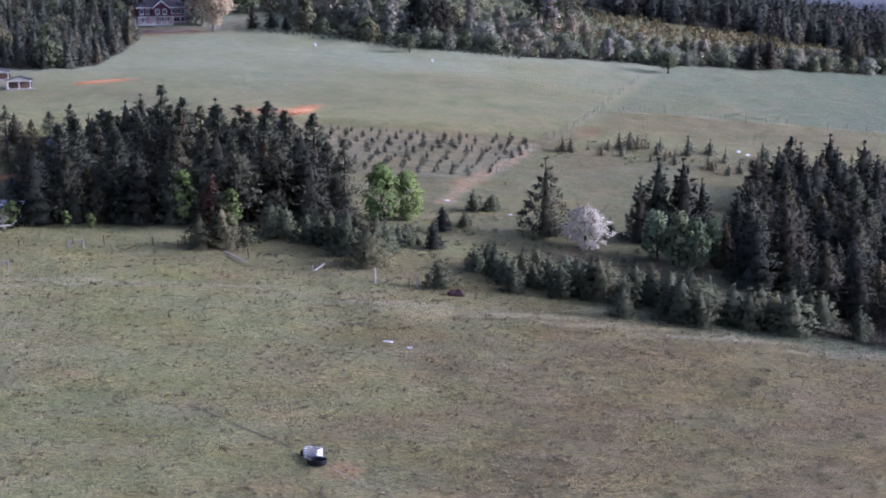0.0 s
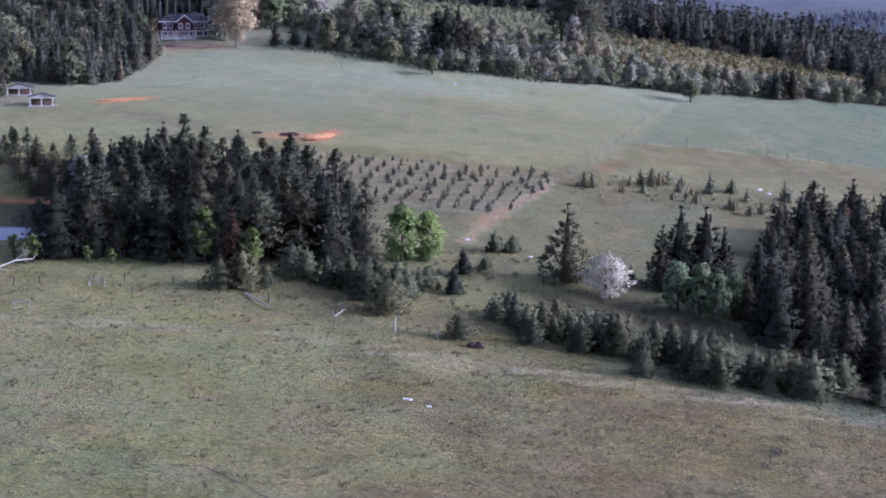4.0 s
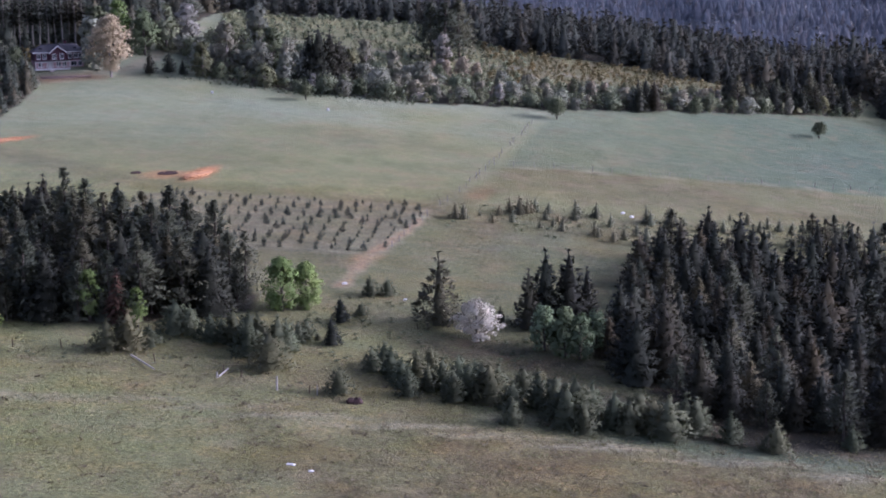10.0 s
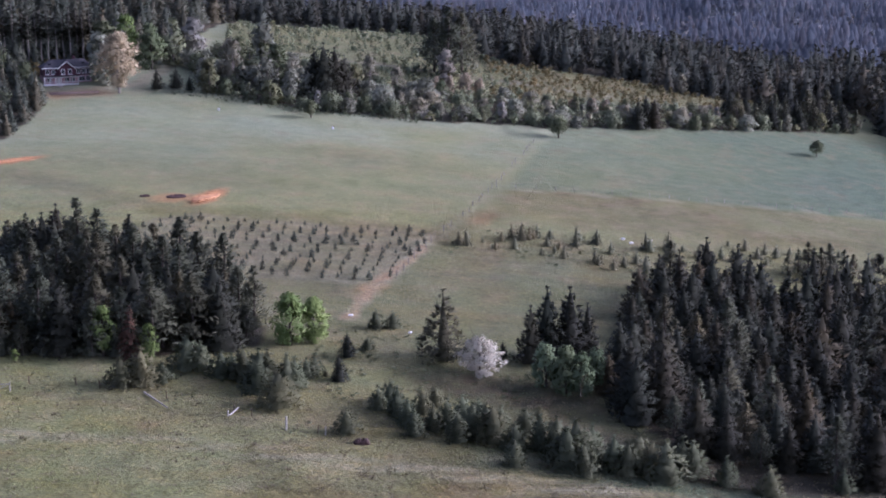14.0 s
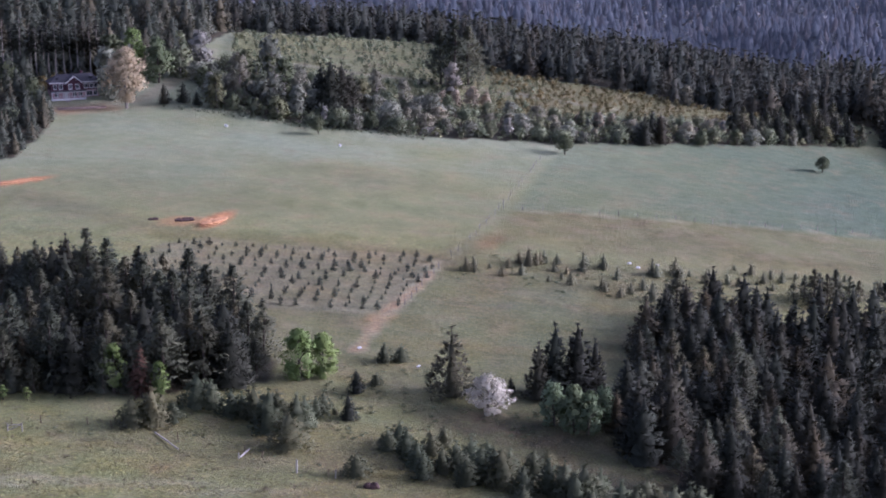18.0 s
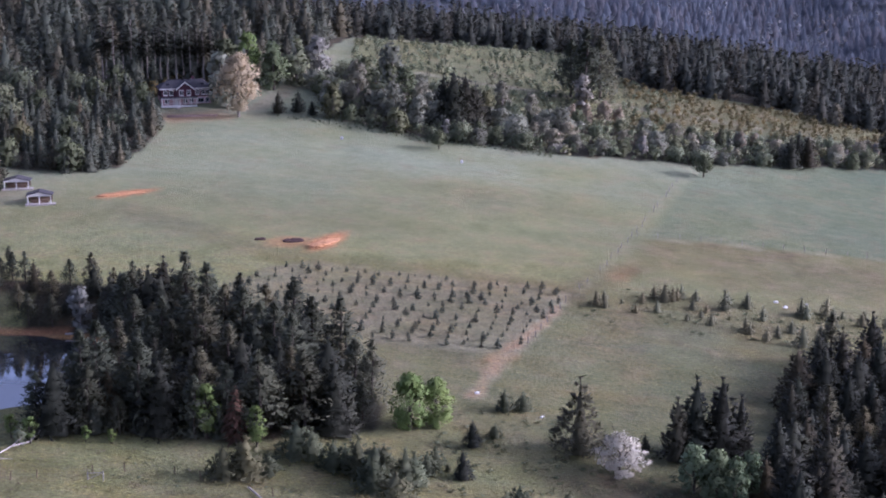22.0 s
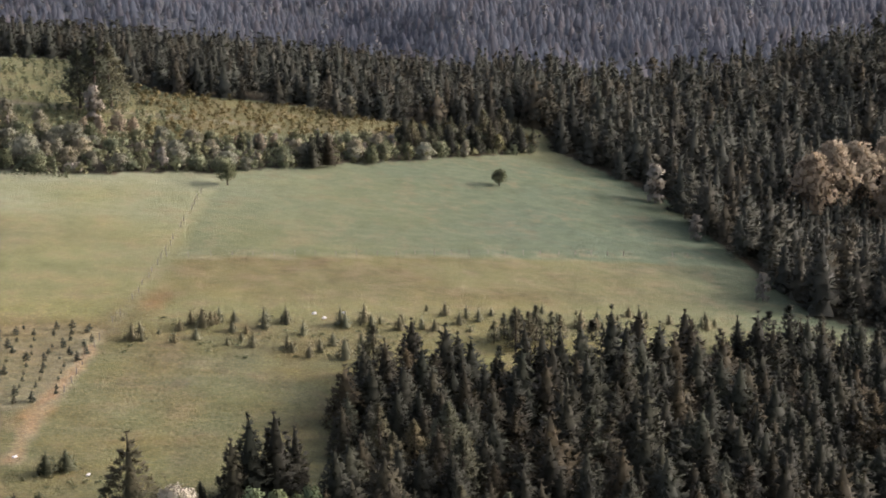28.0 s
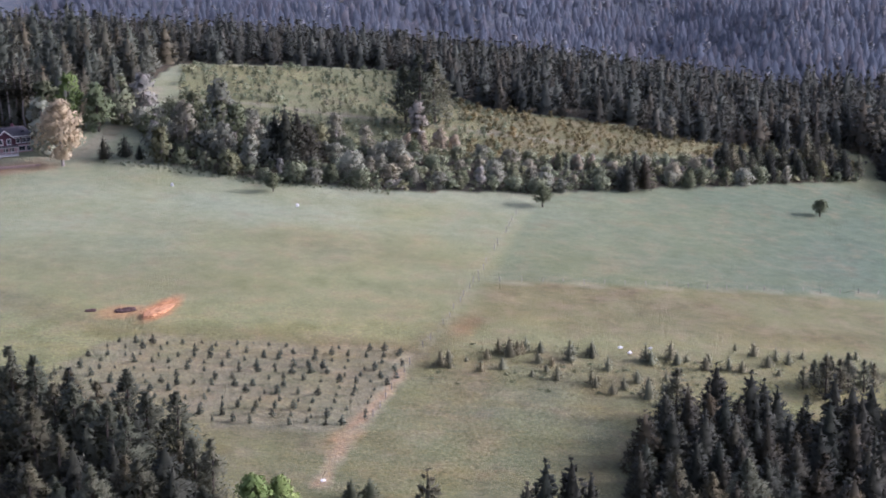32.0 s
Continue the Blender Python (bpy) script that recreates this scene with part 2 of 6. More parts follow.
    c = mix(nt, ramp(nt, clods, [(0.50, (0.0, 0.0, 0.0)), (0.62, (1.0, 1.0, 1.0))]), c, mix(nt, near, c, mix(nt, 1.0, c, (0.58, 0.57, 0.50), "MULTIPLY")))
    c = mix(nt, ramp(nt, flecks, [(0.52, (0.0, 0.0, 0.0)), (0.64, (1.0, 1.0, 1.0))]), c, mix(nt, near, c, mix(nt, 1.0, c, (1.75, 1.66, 1.40), "MULTIPLY")))
    c = mix(nt, ramp(nt, big, [(0.35, (0.0, 0.0, 0.0)), (0.7, (0.55, 0.55, 0.55))]), c, mix(nt, 1.0, c, (1.22, 1.12, 0.95), "MULTIPLY"))
    nt.links.new(c, b.inputs["Base Color"])
    bump(nt, b, clods, 1.0, 0.5)
    return m


M_GROUND = ground_material()
M_FIR = leafy("fir_needles", (0.030, 0.032, 0.020), (0.090, 0.086, 0.050), 0.2, 1.2)
M_PINE = leafy("pine_needles", (0.080, 0.086, 0.052), (0.215, 0.206, 0.122), 0.35, 0.8)
M_MEADOW = leafy("meadow_pine_needles", (0.165, 0.165, 0.096), (0.35, 0.33, 0.20), 0.45, 0.7)
M_FAR = leafy("far_needles", (0.064, 0.068, 0.050), (0.146, 0.142, 0.100), 0.25, 0.8)
# needle colour tinted blue to stand for distance haze
M_HAZY = leafy("hazed_hill_needles", (0.112, 0.124, 0.146), (0.178, 0.188, 0.214), 0.3, 0.8)
# lighter copy of the far needles, standing for sunlit woods
M_FAR_LIT = leafy("far_needles_lit", (0.105, 0.112, 0.078), (0.24, 0.235, 0.158), 0.35, 0.9)
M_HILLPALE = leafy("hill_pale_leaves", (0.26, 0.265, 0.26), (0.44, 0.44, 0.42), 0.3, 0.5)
M_YOUNG = leafy("young_needles", (0.104, 0.116, 0.062), (0.235, 0.238, 0.132), 0.4, 0.7)
M_SILVER = leafy("silver_twigs", (0.26, 0.25, 0.20), (0.50, 0.48, 0.40), 0.3, 0.3)
M_LEAF_PALE = leafy("pale_leaves", (0.14, 0.18, 0.085), (0.30, 0.35, 0.185), 0.35, 0.3)
M_LEAF = leafy("spring_leaves", (0.185, 0.25, 0.068), (0.38, 0.47, 0.155), 0.35, 0.4)
M_LEAF_DULL = leafy("dull_leaves", (0.125, 0.138, 0.066), (0.27, 0.27, 0.14), 0.3, 0.6)
M_GREY = leafy("budding_twigs", (0.22, 0.22, 0.15), (0.45, 0.44, 0.315), 0.4, 0.5)
M_TAN = leafy("tan_catkins", (0.42, 0.345, 0.23), (0.72, 0.61, 0.43), 0.4, 0.2)
M_CATKIN = leafy("dull_catkins", (0.44, 0.365, 0.225), (0.72, 0.61, 0.385), 0.4, 0.2)
M_BLOSSOM = leafy("white_blossom", (0.50, 0.455, 0.345), (0.84, 0.78, 0.62), 0.4, 0.1)
M_GORSE = leafy("gorse_scrub", (0.155, 0.135, 0.058), (0.37, 0.295, 0.125), 0.2, 0.5)
M_SCRUB = leafy("pale_scrub", (0.19, 0.212, 0.118), (0.40, 0.415, 0.245), 0.4, 0.5)
M_WILLOW = leafy("willow_leaves", (0.30, 0.325, 0.15), (0.55, 0.57, 0.30), 0.45, 0.2)
M_SPRUCE = leafy("spruce_needles", (0.11, 0.12, 0.08), (0.25, 0.255, 0.17), 0.3, 0.2)
M_RUST = leafy("dead_needles", (0.085, 0.058, 0.042), (0.17, 0.112, 0.08), 0.2)
M_BARK = plain("bark", (0.10, 0.080, 0.062), 0.95, 4, 0.4, 0.05)
M_PALEBARK = plain("pale_bark", (0.27, 0.24, 0.20), 0.9, 4, 0.3, 0.03)


# ---- mesh helpers ----
def soft_normals(v, up=1.0):
    """Normals that follow the whole crown, so that foliage shades as a soft mass."""
    v = np.asarray(v, float)
    out = v * [1, 1, 0]
    out /= np.linalg.norm(out, axis=1)[:, None] + 1e-6
    # tilt grows with height, putting lit tops and shaded feet into the normals
    n = out * 0.8 + up * np.stack([0 * v[:, 0], 0 * v[:, 0], (up - 1) + 0.08 + 0.80 * np.clip(v[:, 2] / v[:, 2].max(), 0, 1) ** 1.8], 1)
    return n / np.linalg.norm(n, axis=1)[:, None]


def facing(v, f, n):
    """Faces turned to the side that their normals point to."""
    g = np.cross(v[f[:, 1]] - v[f[:, 0]], v[f[:, 2]] - v[f[:, 0]])
    return np.where(((g * n[f].mean(1)).sum(1) < 0)[:, None], f[:, ::-1], f)


def plant_mesh(name, verts, faces, mat):
    """A crown mesh with soft normals."""
    n = soft_normals(verts, 1.35)
    me = mesh_np(name, verts, facing(verts, faces, n), mat, True)
    me.normals_split_custom_set_from_vertices(n.tolist())
    return me


def mesh_np(name, verts, faces, mat, smooth_=False):
    """A mesh from arrays: faces is an (n, 3) or (n, 4) array, or a list of such."""
    me = bpy.data.meshes.new(name)
    faces = [f for f in (faces if isinstance(faces, list) else [faces]) if len(f)]
    loops = np.concatenate([f.ravel() for f in faces]).astype(np.int32)
    sizes = np.concatenate([np.full(len(f), f.shape[1]) for f in faces]).astype(np.int32)
    me.vertices.add(len(verts))
    me.vertices.foreach_set("co", np.asarray(verts, np.float32).ravel())
    me.loops.add(len(loops))
    me.loops.foreach_set("vertex_index", loops)
    me.polygons.add(len(sizes))
    me.polygons.foreach_set("loop_start", np.r_[0, np.cumsum(sizes)[:-1]].astype(np.int32))
    me.update(calc_edges=True)
    me.validate()
    if smooth_:
        me.polygons.foreach_set("use_smooth", np.ones(len(me.polygons), bool))
    if mat:
        me.materials.append(mat)
    return me


def part(name, data, mat, parent, label=""):
    """Links a bmesh, or a finished mesh, as one part under a thing or under a part."""
    if isinstance(data, bmesh.types.BMesh):
        me = bpy.data.meshes.new(name)
        data.to_mesh(me)
        data.free()
        me.materials.append(mat)
        data = me
    ob = new(name, data)
    ob.parent = parent
    return tagged(ob, label)


def thing(name, label, category, x, y, turn=0.0, group="", sink=0.0, z=None, scale=1.0, kind=""):
    ob = new(name)
    ob.empty_display_size = 0.3
    ob.matrix_world = pose(x, y, (float(ground_z(x, y)) if z is None else z) - sink, 0, 0, turn) @ Matrix.Scale(scale, 4)
    return tagged(ob, label, category, group, kind)


def box(bm, x0, y0, z0, x1, y1, z1, bev=0.0, m=None):
    r = bmesh.ops.create_cube(bm, size=1.0)
    bmesh.ops.scale(bm, vec=(x1 - x0, y1 - y0, z1 - z0), verts=r["verts"])
    bmesh.ops.translate(bm, vec=((x0 + x1) / 2, (y0 + y1) / 2, (z0 + z1) / 2), verts=r["verts"])
    if bev:
        es = list({e for v in r["verts"] for e in v.link_edges})
        bmesh.ops.bevel(bm, geom=es, offset=bev, segments=1, affect="EDGES")
    elif m is not None:
        bmesh.ops.transform(bm, matrix=m, verts=r["verts"])
    return bm


def boxed(*args, **kw):
    return box(bmesh.new(), *args, **kw)


def rod(a, b, r0, r1, sides=7, bm=None):
    """A tapered round rod from a to b."""
    bm = bm or bmesh.new()
    a, b = Vector(a), Vector(b)
    m = Matrix.Translation((a + b) / 2) @ (b - a).to_track_quat("Z", "Y").to_matrix().to_4x4()
    bmesh.ops.create_cone(bm, cap_ends=True, segments=sides, radius1=r0, radius2=r1, depth=(b - a).length, matrix=m)
    return bm


def prism(profile, y0, y1):
    """A profile of (x, z) pulled along y."""
    bm = bmesh.new()
    a = [bm.verts.new((x, y0, z)) for x, z in profile]
    b = [bm.verts.new((x, y1, z)) for x, z in profile]
    bm.faces.new(a)
    bm.faces.new(b[::-1])
    for i in range(len(a)):
        j = (i + 1) % len(a)
        bm.faces.new((a[j], a[i], b[i], b[j]))
    bmesh.ops.recalc_face_normals(bm, faces=bm.faces)
    return bm


# ---- plants ----
def trunk_mesh(name, height, r, mat, limbs=(), sides=7, rng=None):
    """A tapered, slightly bent trunk with limbs: (from height, azimuth, length, lift)."""
    bm = bmesh.new()
    rng = rng or np.random.RandomState(1)
    pts = [Vector((0, 0, -0.3))]
    for k in range(1, 5):
        pts.append(Vector((rng.normal(0, 0.008) * height, rng.normal(0, 0.008) * height, height * k / 4)))
    rad = [r * 1.25, r, r * 0.75, r * 0.5, r * 0.18]
    for k in range(4):
        rod(pts[k], pts[k + 1], rad[k], rad[k + 1], sides, bm)
    for z, az, length, lift in limbs:
        a = Vector((0, 0, z))
        mid = a + Vector((math.cos(az) * length * 0.55, math.sin(az) * length * 0.55, length * lift * 0.45))
        tip = a + Vector((math.cos(az + 0.2) * length, math.sin(az + 0.2) * length, length * lift))
        rr = r * 0.42
        rod(a, mid, rr, rr * 0.6, 5, bm)
        rod(mid, tip, rr * 0.6, rr * 0.15, 5, bm)
    me = bpy.data.meshes.new(name)
    bm.to_mesh(me)
    bm.free()
    me.materials.append(mat)
    return me


def conifer_arrays(h, r, whorls, per, seed, base=0.1, droop=0.25, spray=True, power=0.8, gap=0.1):
    """Sprays of needles in whorls up a straight stem: each branch is a bent, ragged, feathered fan."""
    rng = np.random.RandomState(seed)
    V, T = [], []
    n = 0
    lean = rng.uniform(0, 6.28)
    for k in range(whorls):
        f = k / (whorls - 1)
        z = h * (base + (0.985 - base) * f ** 0.93)
        R0 = r * (1 - f) ** power + 0.03 * r
        if f < 0.15:
            R0 *= 0.75 + f * 1.6
        cnt = max(4, int(per * (1 - 0.45 * f)))
        for j in range(cnt):
            if rng.rand() < gap:
                continue
            az = 6.283 * (j + rng.uniform(-0.35, 0.35)) / cnt + k * 2.4
            R = R0 * rng.uniform(0.62, 1.22) * (1 + 0.12 * math.cos(az - lean))
            zz = z + rng.normal(0, 0.35) * h / whorls
            d = np.array([math.cos(az), math.sin(az), 0])
            s = np.array([-d[1], d[0], 0])
            dz = -droop * R * rng.uniform(0.4, 1.5)
            w = (0.12 + 0.15 * R) * rng.uniform(0.8, 1.2)
            p0 = np.array([0, 0, zz + 0.10 * R])
            p1 = p0 + d * R * 0.55 + [0, 0, dz * 0.3 + 0.06 * R]
            p2 = p0 + d * R + [0, 0, dz]
            if spray is None:
                V += [p0 + d * R * 0.3, p1 + s * w * 1.6, p1 - s * w * 1.6, p2]
                T += [(n, n + 1, n + 3), (n, n + 3, n + 2)]
                n += 4
                continue
            th = np.array([0, 0, -0.20 * w - 0.07 * R])
            V += [p0, p1 + s * w, p1 - s * w, p2, p1 + th * 1.5]
            T += [(n, n + 1, n + 4), (n, n + 4, n + 2), (n + 1, n + 3, n + 4), (n + 4, n + 3, n + 2), (n, n + 2, n + 3), (n, n + 3, n + 1)]
            n += 5
            if spray and R > 0.35:
                for q in (0.3, 0.46, 0.62, 0.76, 0.9):
                    for sg in (-1, 1):
                        a = p0 + (p2 - p0) * q
                        tip = a + d * R * 0.20 + s * sg * (0.12 + 0.28 * R) * (1.15 - q * 0.6) * rng.uniform(0.7, 1.3) + [0, 0, -0.10 * R + rng.normal(0, 0.06) * R]
                        V += [a - d * w * 0.22, a + d * w * 0.30 + [0, 0, 0.04 * R], tip]
                        T += [(n, n + 1, n + 2)]
                        n += 3
    return np.array(V), np.array(T)


def tiers_arrays(h, r, tiers, seg, seed, base=0.06, power=0.75):
    """A conifer seen from afar: ragged skirts of foliage, one above the other."""
    rng = np.random.RandomState(seed)
    V, T, n = [], [], 0
    for k in range(tiers):
        f = k / tiers
        zl = h * (base + (0.96 - base) * f)
        zt = min(h, zl + h * (1.75 - 0.4 * f) / tiers + 0.04 * h)
        R = r * (1 - f) ** power
        V.append((rng.normal(0, 0.02) * h * 0.1, rng.normal(0, 0.02) * h * 0.1, zt))
        a0 = rng.uniform(0, 6.28)
        for j in range(seg):
            q = (1.06 if j % 2 else 0.84) * rng.uniform(0.85, 1.13)
            a = a0 + 6.283 * (j + rng.uniform(-0.2, 0.2)) / seg
            V.append((R * q * math.cos(a), R * q * math.sin(a), zl - h * 0.018 * (j % 2) + rng.normal(0, 0.012) * h))
        T += [(n, n + 1 + j, n + 1 + (j + 1) % seg) for j in range(seg)]
        n += seg + 1
    return np.array(V), np.array(T)


def joined(*pairs):
    V, F, n = [], [], 0
    for v, f in pairs:
        V.append(v)
        F.append(f + n)
        n += len(v)
    return np.concatenate(V), np.concatenate(F)


def clumps_arrays(centers, radii, leaves, size, seed, flat=0.75, tri=False):
    """Leaves scattered over the outsides of many small clumps."""
    rng = np.random.RandomState(seed)
    c = np.repeat(np.asarray(centers, float), leaves, 0)
    rr = np.repeat(np.asarray(radii, float), leaves)
    d = rng.normal(size=c.shape)
    d /= np.linalg.norm(d, axis=1)[:, None]
    p = c + d * (rr * rng.uniform(0.55, 1.12, len(rr)))[:, None] * [1, 1, flat]
    a = rng.normal(size=p.shape) + d * 0.3
    a -= d * 0.4 * (a * d).sum(1)[:, None]
    a /= np.linalg.norm(a, axis=1)[:, None]
    b = np.cross(a, d + rng.normal(0, 0.5, d.shape))
    b /= np.linalg.norm(b, axis=1)[:, None] + 1e-6
    s = (size * rng.uniform(0.6, 1.4, len(p)))[:, None]
    if tri:
        # needle sprays point outward and lie in layers
        out = p * [1, 1, 0]
        out /= np.linalg.norm(out, axis=1)[:, None] + 1e-6
        a = out * 0.9 + [0, 0, 0.25] + rng.normal(0, 0.45, p.shape)
        a /= np.linalg.norm(a, axis=1)[:, None]
        b = np.cross(a, np.array([0, 0, 1.0]) + rng.normal(0, 0.35, p.shape))
        b /= np.linalg.norm(b, axis=1)[:, None] + 1e-6
        d = d * 0.0
        V = np.stack([p - a * s * 0.6 + b * s * 0.42, p - a * s * 0.6 - b * s * 0.42, p + a * s * 1.2 + d * s * 0.5], 1).reshape(-1, 3)
        return V, np.arange(len(V)).reshape(-1, 3)
    V = np.stack([p - a * s, p + b * s * 0.6, p + a * s, p - b * s * 0.6], 1).reshape(-1, 3)
    return V, np.arange(len(V)).reshape(-1, 4)


def crown_centers(h, r, n, seed, low=0.3, shape=1.0):
    """Places of clumps in an uneven, gappy crown."""
    rng = np.random.RandomState(seed)
    out = []
    lobes = [(rng.uniform(0, 6.28), rng.uniform(0.3, 1.0), rng.uniform(0.5, 0.95)) for _ in range(6)]
    while len(out) < n:
        f = rng.rand()
        az = rng.uniform(0, 6.28)
        prof = math.sin(math.pi * (0.08 + 0.86 * f)) ** 0.7 * (1 - 0.35 * f * shape)
        lob = 0.72 + 0.3 * max(math.cos(az - a) * s for a, s, _ in lobes)
        R = r * prof * lob * rng.uniform(0.45, 1.05)
        out.append((R * math.cos(az), R * math.sin(az), h * (low + (0.97 - low) * f) + rng.normal(0, 0.02) * h))
    return np.array(out)


def pine_arrays(h, r, n, seed, low=0.15, leaves=16, size=0.26, flat=0.62, power=0.64, tip=0.10, skew=0.85):
    """A pine: tufted clumps held out on rising branches, narrowing to the top."""
    rng = np.random.RandomState(seed)
    cs, rs = [], []
    for k in range(n):
        f = rng.rand() ** skew
        az = k * 2.4 + rng.normal(0, 0.6)
        R = r * (1 - f) ** power * rng.uniform(0.35, 1.15) * (0.85 if f < 0.12 else 1)
        cs.append((R * math.cos(az), R * math.sin(az), h * (low + (0.97 - low) * f)))
        rs.append((tip * r + (0.34 - tip) * r * (1 - f)) * rng.uniform(0.8, 1.25))
    cs.append((0, 0, h * 0.97))
    rs.append(tip * r)
    return clumps_arrays(cs, rs, leaves, size, seed + 5, flat, True)


def clump_fir(h, r, n, leaves, size, seed, power, core=0.72, tiers=6, seg=9):
    """A fir: tufted sprays over the outside of a pointed, uneven cone with a soft core."""
    rng = np.random.RandomState(seed)
    cs, rs = [], []
    lean, lobe = rng.uniform(0, 6.28), rng.uniform(0, 6.28)
    for k in range(n):
        f = (1 - math.sqrt(1 - (k + rng.rand()) / n)) * 0.96 + 0.02
        az = k * 2.4 + rng.normal(0, 0.5)
        R = r * (1 - f) ** power * rng.uniform(0.68, 1.08) * (1 + 0.10 * math.cos(az - lean) + 0.10 * math.cos(2 * az - lobe + 5 * f))
        cs.append((R * math.cos(az), R * math.sin(az), h * (0.03 + 0.94 * f)))
        rs.append(r * (0.05 + 0.20 * (1 - f)) * rng.uniform(0.75, 1.25))
    cs.append((0, 0, h * 0.97))
    rs.append(r * 0.04)
    return joined(tiers_arrays(h * 0.95, r * core, tiers, seg, seed + 300, 0.03, power), clumps_arrays(cs, rs, leaves, size, seed + 5, 0.75, True))


def at_places(arrays, places, up=1.0):
    """Many copies of a few plants, each (variant, x, y, z, turn, scale, stretch), as one array mesh."""
    VV, FF, NN, n = [], [], [], 0
    norms = [soft_normals(v, up) for v, f in arrays]
    arrays = [(v, facing(v, f, m)) for (v, f), m in zip(arrays, norms)]
    for k, x, y, z, a, s, st in places:
        v, f = arrays[k]
        c, q = math.cos(a) * s, math.sin(a) * s
        w = np.empty_like(v)
        w[:, 0], w[:, 1], w[:, 2] = v[:, 0] * c - v[:, 1] * q + x, v[:, 0] * q + v[:, 1] * c + y, v[:, 2] * s * st + z
        m = norms[k]
        NN.append(np.stack([m[:, 0] * math.cos(a) - m[:, 1] * math.sin(a), m[:, 0] * math.sin(a) + m[:, 1] * math.cos(a), m[:, 2]], 1))
        VV.append(w)
        FF.append(f + n)
        n += len(v)
    return np.concatenate(VV), np.concatenate(FF), np.concatenate(NN)


def joined_plants(name, arrays, places, mat, up=1.0):
    """One object of many plants, each with a shade of its own."""
    V, F, N = at_places(arrays, places, up)
    me = mesh_np(name, V, F, mat, True)
    me.normals_split_custom_set_from_vertices(N.tolist())
    rng = np.random.RandomState(len(places))
    tone = np.concatenate([np.full(len(arrays[p[0]][0]), rng.rand()) for p in places])
    a = me.attributes.new("tone", "FLOAT", "POINT")
    a.data.foreach_set("value", tone.astype(np.float32))
    return new(name, me)


def scatter(poly, gap, seed, tries=30000, keep=None):
    """Random places in a polygon, no two nearer than gap."""
    rng = np.random.RandomState(seed)
    xs, ys = [p[0] for p in poly], [p[1] for p in poly]
    P = np.stack([rng.uniform(min(xs), max(xs), tries), rng.uniform(min(ys), max(ys), tries)], 1)
    P = P[inside(P[:, 0], P[:, 1], poly)]
    if keep is not None:
        P = P[keep(P[:, 0], P[:, 1])]
    cells, out = {}, []
    for x, y in P:
        i, j = int(x // gap), int(y // gap)
        if all((x - a) ** 2 + (y - b) ** 2 > gap * gap for di in (-1, 0, 1) for dj in (-1, 0, 1) for a, b in cells.get((i + di, j + dj), ())):
            cells.setdefault((i, j), []).append((x, y))
            out.append((float(x), float(y)))
    return out


